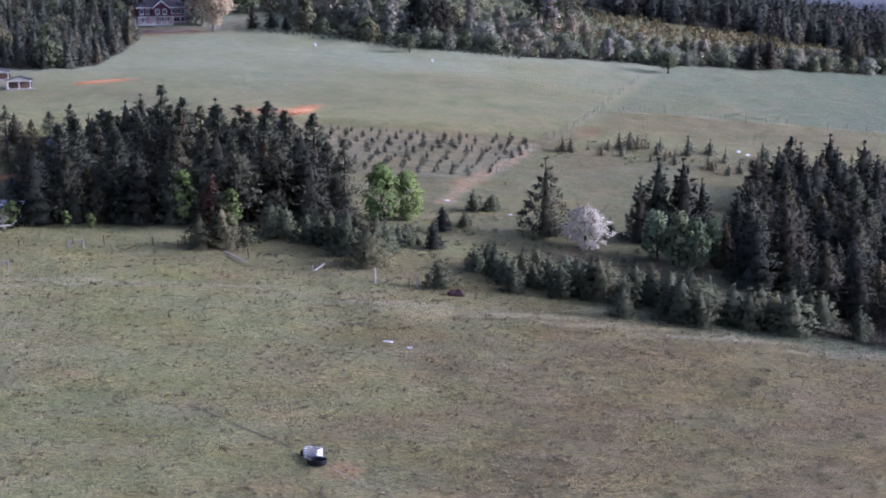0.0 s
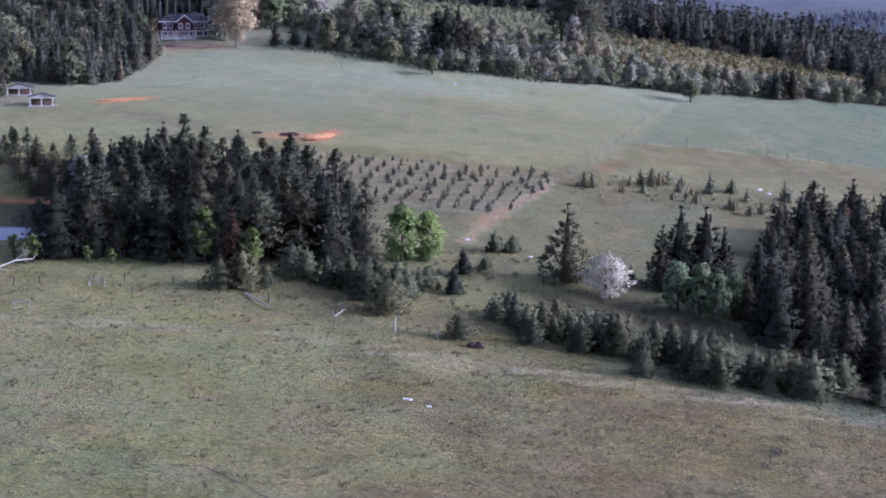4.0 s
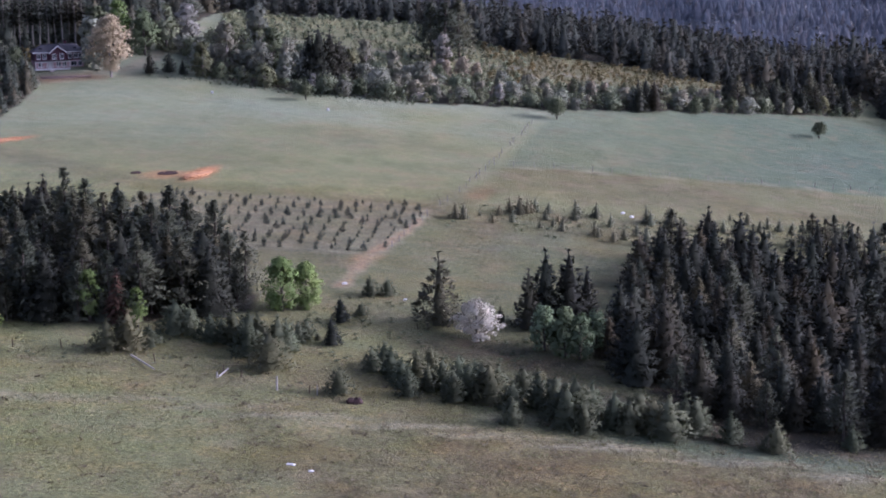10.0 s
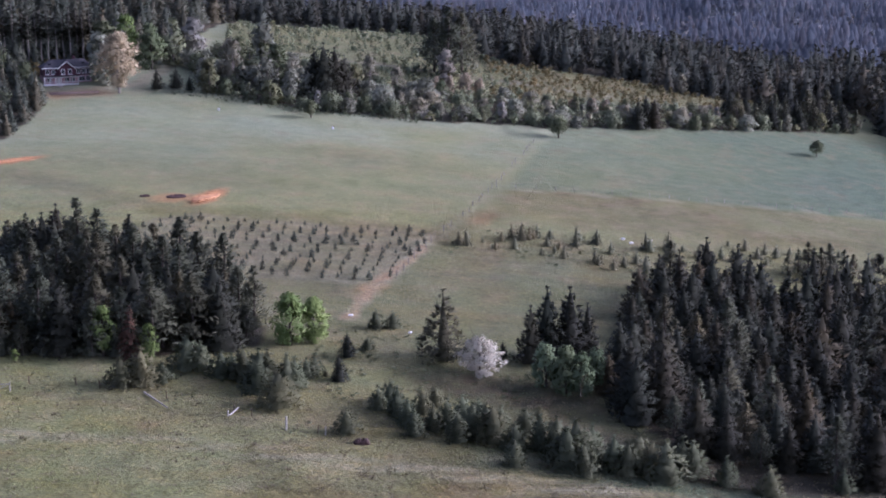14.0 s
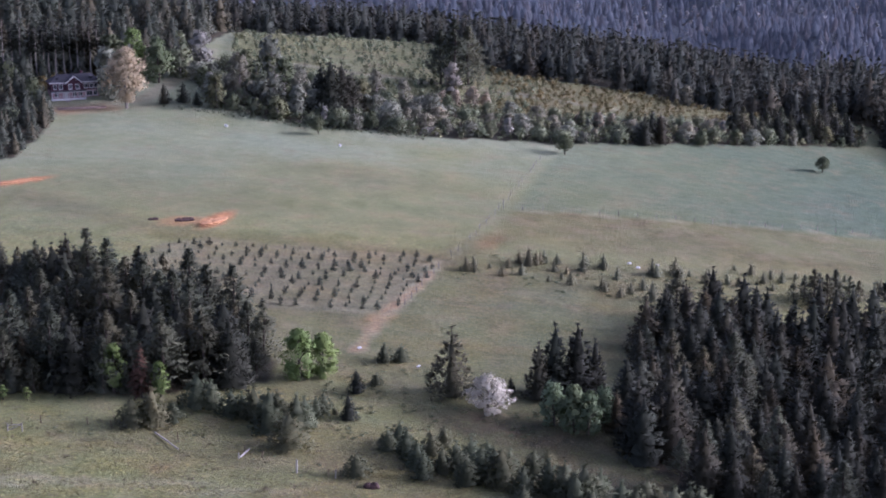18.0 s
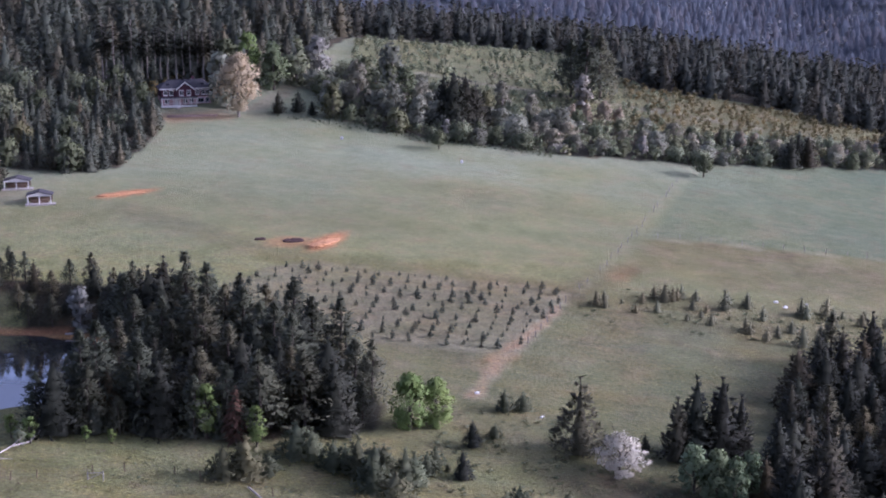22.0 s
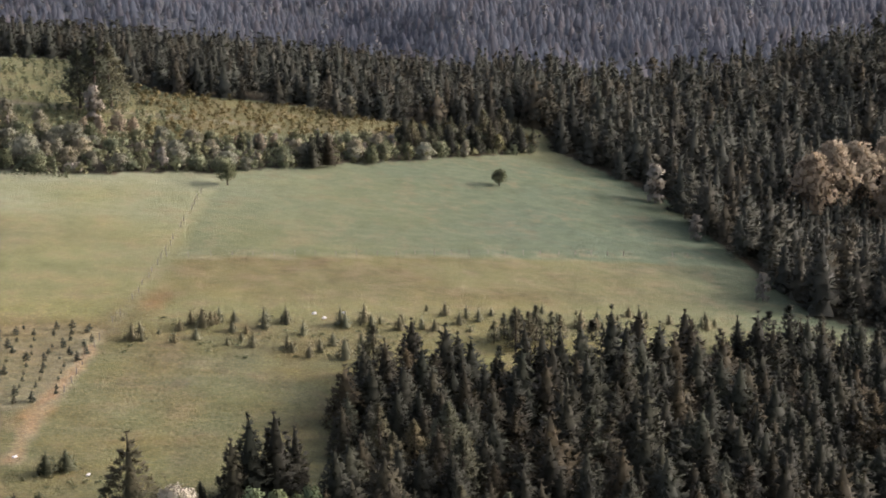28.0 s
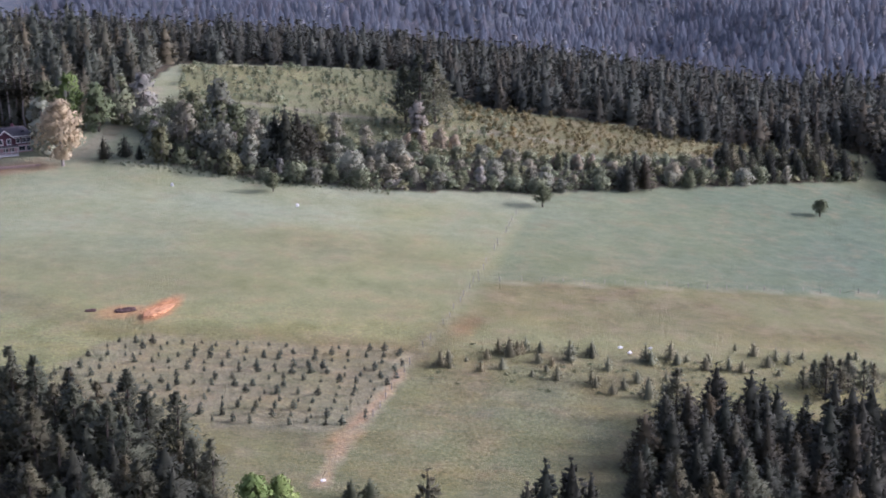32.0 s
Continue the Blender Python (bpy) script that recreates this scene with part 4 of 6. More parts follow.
LONE = broad(4.6, 2.7, 60, 34, 0.18, 403, M_LEAF_DULL, 0.34, clump=0.28)
one_broad("pasture_tree", "small round-headed tree alone on the pasture", LONE, -25.6, 406.6, 0, 1.0)
one_broad("pasture_tree", "small round-headed tree beside the pasture fence", LONE, 41.9, 409.2, 120, 1.15)
one_broad("pasture_tree", "small bushy tree alone on the upper pasture", LONE, 116.0, 424.0, 220, 0.95)
YELLOW = broad(16.0, 7.2, 95, 44, 0.38, 404, M_CATKIN, 0.2, M_PALEBARK, clump=0.22)
TAN = broad(16.0, 7.2, 95, 44, 0.38, 404, M_TAN, 0.24, M_PALEBARK, clump=0.22)
one_broad("cottonwood", "tall tan-yellow budding tree beside the house", YELLOW, -80.5, 419.5, 30, 1.02)
GREYS = [broad(9, r, 40, 18, 0.46, 410 + k, m, 0.03, M_PALEBARK) for k, (m, r) in enumerate(((M_GREY, 3.2), (M_LEAF_DULL, 3.6), (M_SILVER, 2.7), (M_SCRUB, 3.4)))]
one_broad("broadleaf_tree", "pale green leafy tree behind the cottonwood", GREEN_A, -84.0, 447.0, 0, 1.5)
one_broad("broadleaf_tree", "wide pale green tree behind the cottonwood", GREEN_B, -76.5, 447.0, 50, 1.6)
one_broad("broadleaf_tree", "wide dull green tree behind the house", GREYS[1], -90.0, 445.5, 50, 1.5)
one_broad("broadleaf_tree", "grey-tan budding tree by the house drive", GREYS[0], -87.2, 428.0, 0, 1.55)
for x, y, s, a, k in ((-77.6, 452.2, 0.8, 0, 1), (-71.5, 454.4, 1.5, 30, 3), (-65.3, 456.6, 1.5, 60, 2), (-50.2, 431.9, 1.5, 90, 0), (-42.8, 446.4, 1.7, 120, 0), (-55.8, 423.7, 1.05, 200, 1), (10.7, 457.5, 1.1, 20, 2), (85.3, 480.0, 0.7, 0, 0), (-38, 437, 1.3, 10, 1), (-46, 437, 1.2, 70, 3)):
    one_broad("broadleaf_tree", "grey-green budding broad-leaved tree at the pasture edge", GREYS[k], x, y, a, s, "tall trees of the thicket")
singles_of([(-23.5, 426.5, 16.0), (-20.5, 428, 14.5), (-26.5, 429.0, 13.5), (-18.0, 430, 12), (-70.8, 424.8, 6.1), (-65.8, 427.0, 6.1), (-61.7, 425.4, 4.2), (65.8, 426.9, 9.0), (70.7, 430.3, 9.0), (68.5, 433, 8.5)],
           FIRS[:2], FIR_TRUNKS, "fir_tree", "dark fir rising out of the pale thicket", "firs of the thicket", 38, 14.0)

BUSHES = [broad(5.4, 4.0, 38, 22, 0.40, 416 + k, m, 0.0, M_PALEBARK, clump=0.34) for k, m in enumerate((M_GREY, M_SCRUB, M_LEAF_DULL))]
rng = np.random.RandomState(77)
for x, y in scatter(THICKET, 5.0, 44, 9000):
    k = (0, 1, 2, 1, 3, 3, 0)[rng.randint(7)]
    if rng.rand() < 0.62:
        one_broad("thicket_bush", ("wide grey-green bush in the hedge thicket", "wide pale green bush in the hedge thicket", "wide dull green bush in the hedge thicket")[k % 3], BUSHES[k % 3], x, y, rng.uniform(0, 360), rng.uniform(0.5, 1.0) * (1.15 if x < 5 else 0.85), "thicket bushes")
        continue
    s = (0.40 + 0.75 * rng.rand() ** 1.6) * (1.0 if x < 5 else 0.55)
    one_broad("thicket_tree", ("grey budding shrub tree in the hedge thicket", "dull green shrub tree in the hedge thicket", "silver-grey bare budding tree in the hedge thicket", "pale green shrub tree in the hedge thicket")[k], GREYS[k], x, y, rng.uniform(0, 360), s, "thicket trees")

singles_of([(11.5, 463.6, 22), (15.5, 469.8, 19), (7.0, 469, 17)], PINES[1:], PINE_TRUNKS, "pine_tree", "tall wide grey-green pine in the clearing", "tall pines of the clearing", 39, 10.0)
grove([(98, 446), (137, 462), (135, 474), (96, 460)], 4.6, 9, 6.5, 10.5, 0.5, "dark trees at the pasture corner")
# ---- scrub on the clear-cut ----
SHRUB = [clumps_arrays(crown_centers(1.5, 1.1, 7, 500 + k, 0.1), np.full(7, 0.5), 9, 0.26, 510 + k) for k in range(4)]
TINY = [conifer_arrays(3, 0.8, 7, 6, 520 + k, 0.05, 0.2, False, 0.8) for k in range(2)]


def scrub(name, label, poly, gap, seed, small, tall, arrays, mat, keep=None, category="scrub", low=1.0):
    rng = np.random.RandomState(seed)
    pl = [(rng.randint(len(arrays)), x, y, float(ground_z(x, y)) - 0.1, rng.uniform(0, 6.28), rng.uniform(small, tall), low * rng.uniform(0.7, 1.1)) for x, y in scatter(poly, gap, seed, 9000, keep)]
    tagged(joined_plants(name, arrays, pl, mat), label, category, kind="stuff")


scrub("gorse", "olive and yellow gorse scrub over the clear-cut slope", SCRUB, 2.0, 61, 0.5, 1.3, SHRUB, M_GORSE, lambda x, y: lump(x, y, 30, 21) * 0.6 + (x - 24) / 30 > 0)
scrub("scrub", "pale grey-green low scrub over the clear-cut slope", SCRUB, 2.4, 62, 0.4, 1.5, SHRUB, M_SCRUB, lambda x, y: (lump(x, y, 30, 21) * 0.6 + (x - 24) / 30 < 0.45) & (lump(x, y, 13, 22) > -0.1))
scrub("saplings", "small dark conifer saplings dotted over the clear-cut", SCRUB, 4.6, 63, 0.35, 1.5, TINY, M_FIR, lambda x, y: x < 25)
scrub("field_edge_scrub", "low bleached brush along the pasture's upper fence", [(-72, 422), (-26, 410.5), (3, 409.5), (3, 411.5), (-26, 413), (-56, 424)], 1.5, 64, 0.35, 0.7, SHRUB, M_SCRUB)

scrub("thicket_brush", "dense grey-green brush under the hedge thicket", THICKET, 2.3, 66, 0.8, 1.9, SHRUB, M_SCRUB)
scrub("pasture_weeds", "low brown weeds among the scattered pines", [(12, 306), (60, 303), (120, 321), (140, 333), (60, 329), (20, 325)], 1.6, 67, 0.3, 0.8, SHRUB[:2], M_SCRUB, lambda x, y: lump(x, y, 14, 71) > 0.25, low=0.35)
scrub("stand_brush", "low dark brush between the two stands", [(-14, 226), (4, 224), (26, 229), (28, 250), (8, 262), (-8, 256)], 1.5, 68, 0.3, 0.8, SHRUB[:2], M_SCRUB, lambda x, y: lump(x, y, 12, 72) > 0.2, low=0.35)
scrub("fence_weeds", "low brown weeds along the old fence line", [(-60, 224), (-35, 219), (-11, 208.5), (4, 206), (4, 212), (-12, 215), (-35, 226), (-58, 230)], 1.5, 69, 0.2, 0.5, SHRUB, M_SCRUB, lambda x, y: lump(x, y, 9, 73) > 0.1, low=0.4)

# ---- far woods ----
FAR = [clump_fir(20, r, 46, 6, 1.2, 200 + k, p, 0.74, 5, 8) for k, (r, p) in enumerate(((5.0, 0.82), (4.5, 0.76), (5.5, 0.86), (4.3, 0.74), (5.2, 0.9)))]
MIDS = [clump_fir(20, r, 26, 5, 1.7, 230 + k, p, 0.76, 4, 7) for k, (r, p) in enumerate(((5.4, 0.82), (4.9, 0.76), (5.9, 0.86), (4.7, 0.74)))]
HILL = [tiers_arrays(20, r, 3, 6, 220 + k, 0.05, p) for k, (r, p) in enumerate(((5.6, 0.6), (6.6, 0.5), (4.9, 0.7)))]
ROUND = [pine_arrays(20, r, 48, 240 + k, 0.06, 7, 1.0) for k, r in enumerate((4.8, 5.4, 4.3))]


def far_wood(name, label, poly, gap, seed, small, tall, keep=None, arrays=FAR, mat=M_FAR, base=20.0, tries=40000, rounds=True, up=1.5):
    arrays = arrays * 3 + ROUND if rounds else arrays
    rng = np.random.RandomState(seed)
    pl = [(rng.randint(len(arrays)), x, y, float(ground_z(x, y)) - 0.3, rng.uniform(0, 6.28), (small + (tall - small) * rng.rand() ** 0.8) / base, rng.uniform(0.8, 1.08)) for x, y in scatter(poly, gap, seed, tries, keep)]
    return tagged(joined_plants(name, arrays, pl, mat, up), label, "forest", kind="stuff")


far_wood("forest_right", "tall dark conifer forest along the pasture edge", FOREST_RIGHT, 5.2, 21, 10, 20.5, lambda x, y: (x < 330) & (y < 610) & (ell(x, y, 214, 402, 34, 30, 0, 0.1) < 0.5) & (np.hypot(x - 163, y - 427) > 7) & (np.hypot(x - 163, y - 397) > 6) & (np.hypot(x - 164, y - 354) > 6))
far_wood("forest_low", "lower young conifers in a gap of the forest", [(180, 372), (248, 372), (248, 432), (180, 432)], 3.6, 26, 7, 11, lambda x, y: ell(x, y, 214, 402, 34, 30, 0, 0.1) > 0.5, MIDS)
far_wood("forest_back", "dark conifer forest on the hill behind the clearing", FOREST_BACK, 3.5, 22, 8.0, 13.0, lambda x, y: (y < 650) & (x < 330) & (x > -200), MIDS, tries=90000)
HILLROUND = [pine_arrays(20, 7.5, 20, 260 + k, 0.08, 6, 1.7, 0.8, 0.45) for k in range(2)]
HILLSIDE = [(-500, 900), (700, 900), (1500, 2250), (-700, 2250)]
# haze is put into the needles' blue tint and the upturned normals
far_wood("forest_far", "distant conifer forest on the far slope, tinted pale blue for haze", HILLSIDE, 8.6, 24, 9, 18, lambda x, y: (x < 60 + 0.6 * y) & (x > -120 - 0.16 * y), HILL, M_HAZY, 20.0, 110000, False, 2.0)
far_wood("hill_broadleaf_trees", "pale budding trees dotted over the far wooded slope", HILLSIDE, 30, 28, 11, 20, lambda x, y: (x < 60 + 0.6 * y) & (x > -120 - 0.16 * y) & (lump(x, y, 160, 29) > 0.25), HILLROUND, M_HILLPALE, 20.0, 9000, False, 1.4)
LOW_EDGE = [(-134, 373), (-117, 368), (-109, 368), (-100, 374), (-98, 394), (-99, 410), (-106, 418), (-112, 436), (-150, 436), (-160, 372)]
# the left woods take the sunlit copy of the far needles
far_wood("forest_left", "tall dark conifer forest behind the farm buildings", FOREST_LEFT, 5.0, 23, 8, 18, lambda x, y: (y < 600) & (x > -250) & ~inside(x, y, LOW_EDGE) & (pond_far(x, y) > 1.2) & ~((x > -216) & (x < -186) & (y < 328)) & ~((x > -156) & (x < -125) & (y < 366)), FAR, M_FAR_LIT)
far_wood("forest_edge", "dark bushy young conifers at the pasture edge", LOW_EDGE, 3.5, 27, 4.5, 9.5, None, FAR, M_FAR_LIT)
rng = np.random.RandomState(83)
for x, y in scatter(LOW_EDGE, 11.0, 84, 900, lambda x, y: x < -108):
    one_broad("broadleaf_tree", "bushy dull green tree at the pasture edge", BUSHES[1 + rng.randint(2)], x, y, rng.uniform(0, 360), rng.uniform(0.8, 1.4), "bushy trees of the pasture edge")
scrub("house_scrub", "brown and olive brush on the bank behind the house", [(-118, 436), (-106, 432), (-86, 438), (-80, 448), (-92, 451), (-112, 446)], 2.0, 65, 0.9, 1.9, SHRUB, M_GORSE)
# mixed conifers round the pond's far side
LIGHT_FIRS = [plant_mesh("crown", *clump_fir(14, r, 80, 9, 0.6, 810 + k, pw), M_FIR) for k, (r, pw) in enumerate(((4.4, 0.72), (4.9, 0.66), (4.0, 0.8)))]
LIGHT_PINES = [plant_mesh("crown", *pine_arrays(10, r, 84, 820 + k, 0.04, 16, 0.40), M_PINE) for k, r in enumerate((2.9, 3.3, 2.6))]
POND_WOOD = [(-212, 252), (-150, 236), (-135, 232), (-128, 236), (-118, 238), (-112, 241), (-119, 250), (-127, 262), (-135, 272), (-131, 285), (-124, 298), (-110, 301), (-98, 300), (-98, 306), (-122, 311), (-140, 315), (-166, 322), (-206, 318), (-228, 300)]
rng = np.random.RandomState(81)
for x, y in scatter(POND_WOOD, 4.1, 82, 9000, lambda x, y: pond_far(x, y) > 1.13):
    q, a, h = rng.rand(), rng.uniform(0, 360), rng.uniform(5.5, 10.5) * (0.72 if y < 243 else 0.62 if y > 290 and x > -150 else 1.0)
    if q < 0.45:
        tree_thing("fir_tree", FIR_LABEL, "tree", LIGHT_FIRS[rng.randint(3)], FIR_TRUNKS[0], x, y, a, h / 14, "mixed trees round the pond")
    elif q < 0.86:
        tree_thing("pine_tree", PINE_LABEL, "tree", LIGHT_PINES[rng.randint(3)], PINE_TRUNKS[0], x, y, a, h / 10, "mixed trees round the pond")
    else:
        one_broad("broadleaf_tree", "grey-green budding tree among conifers by the pond", GREYS[rng.randint(4)], x, y, a, h / 10, "mixed trees round the pond")
BANK_WOOD = [(-146, 258), (-128, 254), (-125, 270), (-118, 285), (-106, 289.5), (-104, 300), (-132, 301), (-142, 280)]
for x, y in scatter(BANK_WOOD, 3.4, 85, 2500, lambda x, y: (pond_far(x, y) > 1.12) & ~((x > -116) & (y < 297))):
    q, a, h = rng.rand(), rng.uniform(0, 360), rng.uniform(3.5, 8.0)
    if q < 0.5:
        tree_thing("fir_tree", FIR_LABEL, "tree", LIGHT_FIRS[rng.randint(3)], FIR_TRUNKS[0], x, y, a, h / 14, "mixed trees round the pond")
    else:
        tree_thing("pine_tree", PINE_LABEL, "tree", LIGHT_PINES[rng.randint(3)], PINE_TRUNKS[0], x, y, a, h / 10, "mixed trees round the pond")
PALE_GREEN = broad(9.0, 2.3, 44, 34, 0.26, 470, M_WILLOW, 0.02, M_PALEBARK)
for x, y, h in ((-118.3, 285.5, 8.2), (-103.0, 290.0, 7.6), (-137.2, 267.0, 9.2), (-163.0, 274.0, 7.5), (-134.0, 282.0, 9.0)):
    one_broad("broadleaf_tree", "pale yellow-green slender tree among dark conifers", PALE_GREEN, x, y, 37 * h, h / 9, "pale trees round the pond")
rng = np.random.RandomState(78)
for x, y in scatter([(-158, 218), (-129, 222), (-104, 228), (-98, 203), (-104, 196), (-112, 187), (-122, 172), (-170, 172)], 3.5, 45, 6000):
    k = rng.randint(3)
    tree_thing("young_pine", "bushy grey-green young pine on the rough slope", "tree", YOUNG[k], YOUNG_TRUNKS[0], x, y, rng.uniform(0, 360), rng.uniform(0.8, 1.5), "young pines of the rough slope")
WILLOW = [broad(7.5, 2.1, 46, 26, 0.22, 430 + k, M_WILLOW, 0.02, M_PALEBARK, clump=0.3) for k in range(2)]
rng = np.random.RandomState(86)
for x, y in scatter([(-115, 239), (-109, 234), (-99, 235.5), (-91, 238), (-90, 240.5), (-99, 241.5), (-111, 245)], 1.8, 87, 900, lambda x, y: pond_far(x, y) > 1.03):
    one_broad("willow", "yellow-green slender willow beside the pond", WILLOW[rng.randint(2)], x, y, rng.uniform(0, 360), rng.uniform(0.6, 1.0) + 0.45 * (x < -99), "willows round the pond")
scrub("slope_brush", "dark olive brush over the rough slope", [(-165, 226), (-104, 229), (-97, 206), (-104, 197), (-112, 187), (-124, 170), (-175, 168)], 1.9, 70, 0.5, 1.4, SHRUB, M_LEAF_DULL, lambda x, y: lump(x, y, 16, 74) > -0.25)
one_broad("broadleaf_tree", "pale greyish tree on the pond's far bank", GREYS[2], -81.5, 288.6, 0, 0.95)
one_broad("broadleaf_tree", "silvery shrub tree at the water beside firs", GREYS[2], -73.5, 262.0, 90, 0.5)
# tan tall trees inside the forest, pale trees along its edge
for x, y, s, a in ((206, 420, 1.2, 0), (214, 424, 1.35, 60), (223, 427, 1.3, 120), (226, 412, 1.0, 170), (235, 430, 1.35, 230), (245, 424, 1.25, 290), (236, 411, 0.95, 20), (254, 430, 1.3, 80)):
    one_broad("cottonwood", "orange-tan budding tree inside the dark forest", TAN, x, y, a, s, "tan trees of the forest")
for x, y, s in ((161.0, 425.0, 1.2), (161.5, 396.0, 0.75), (161.5, 354.0, 0.75)):
    one_broad("broadleaf_tree", "pale grey budding tree at the forest edge", GREYS[2], x, y, 40 * s, s, "pale trees of the forest edge")

TAN_SHRUB = broad(5.0, 2.4, 34, 24, 0.28, 490, M_TAN, 0.1, M_PALEBARK)
for x, y, s in ((12, 443, 1.0), (17, 445, 1.2), (8, 446, 0.8), (21, 446, 0.9), (54, 440, 0.8), (58, 442, 0.7), (48, 441, 0.6), (92, 452, 0.7)):
    one_broad("shrub_tree", "tan budding shrub tree at the clearing's edge", TAN_SHRUB, x, y, 90 * s, s, "tan shrubs of the clearing")

for x, y, h in ((-88, 217, 2.6), (-83, 218.5, 2.2), (-81, 218, 1.7), (-80.5, 220.5, 1.9), (-94, 224.5, 1.8), (-85, 234, 1.5), (-91.5, 222.5, 2.0)):
    tree_thing("young_pine", "small bushy young pine beside the farm track", "tree", YOUNG[int(h * 10) % 3], YOUNG_TRUNKS[0], x, y, 80 * h, h / 4, "small pines by the farm track")

# ---- surfaces of built things ----
M_WHITE = plain("white_paint", (0.74, 0.72, 0.69), 0.6, 2, 0.10, 0.005)
M_WHITE_METAL = plain("white_sheet_metal", (0.80, 0.78, 0.75), 0.45, 1.2, 0.08, 0.004)
M_ROOF = plain("dark_shingle", (0.075, 0.068, 0.072), 0.85, 5, 0.35, 0.02)
M_ROOF_PALE = plain("pale_metal_roof", (0.44, 0.37, 0.37), 0.4, 1.5, 0.12, 0.006)
M_MAROON = plain("maroon_siding", (0.078, 0.032, 0.044), 0.75, 3, 0.2, 0.008)
M_PINK = plain("pink_siding", (0.50, 0.33, 0.33), 0.75, 3, 0.15, 0.008)
M_GLASS = plain("window_glass", (0.03, 0.035, 0.045), 0.08, 1, 0.2, 0.0)
M_WOOD = plain("weathered_wood", (0.34, 0.31, 0.27), 0.9, 6, 0.3, 0.01)
M_BLEACHED = plain("bleached_log", (0.44, 0.40, 0.35), 0.9, 3, 0.25, 0.02)
M_BROWN = plain("brown_boards", (0.16, 0.11, 0.075), 0.85, 4, 0.3, 0.01)
M_BLACK = plain("black_rubber", (0.018, 0.018, 0.020), 0.7, 5, 0.35, 0.01)
M_CONCRETE = plain("pale_gravel", (0.40, 0.36, 0.32), 0.95, 3, 0.25, 0.02)
M_STEEL = plain("galvanised_wire", (0.20, 0.20, 0.20), 0.5, 5, 0.2, 0.002, 0.8)
M_EARTH = plain("red_earth", (0.44, 0.225, 0.105), 0.95, 2, 0.4, 0.05)
M_PALE_EARTH = plain("pinkish_bare_earth", (0.38, 0.265, 0.205), 0.95, 2, 0.3, 0.03)
M_EARTH_DARK = plain("dark_earth", (0.085, 0.052, 0.045), 0.95, 2, 0.45, 0.05)
M_GRASS = leafy("grass_blades", (0.19, 0.205, 0.095), (0.36, 0.36, 0.19), 0.6)
M_STRAW = leafy("straw_blades", (0.24, 0.19, 0.115), (0.52, 0.43, 0.28), 0.6)
M_SAPLING = leafy("sapling_needles", (0.045, 0.055, 0.032), (0.105, 0.110, 0.064))


# ---- house ----
def window(parent, x, y, z, w, h, side="y"):
    """A framed window on a wall that faces -y or +x."""
    if side == "y":
        f = part("window", boxed(x - w / 2 - 0.12, y - 0.09, z - 0.12, x + w / 2 + 0.12, y + 0.02, z + h + 0.12, bev=0.02), M_WHITE, parent, "white window frame")
        part("pane", boxed(x - w / 2, y - 0.11, z, x - 0.03, y - 0.094, z + h), M_GLASS, f, "dark window glass")
        part("pane", boxed(x + 0.03, y - 0.11, z, x + w / 2, y - 0.094, z + h), M_GLASS, f, "dark window glass")
        part("sill", boxed(x - w / 2 - 0.18, y - 0.17, z - 0.2, x + w / 2 + 0.18, y - 0.005, z - 0.125), M_WHITE, f)
    else:
        f = part("window", boxed(x - 0.02, y - w / 2 - 0.12, z - 0.12, x + 0.09, y + w / 2 + 0.12, z + h + 0.12, bev=0.02), M_WHITE, parent, "white window frame")
        part("pane", boxed(x + 0.094, y - w / 2, z, x + 0.11, y - 0.03, z + h), M_GLASS, f, "dark window glass")
        part("pane", boxed(x + 0.094, y + 0.03, z, x + 0.11, y + w / 2, z + h), M_GLASS, f, "dark window glass")


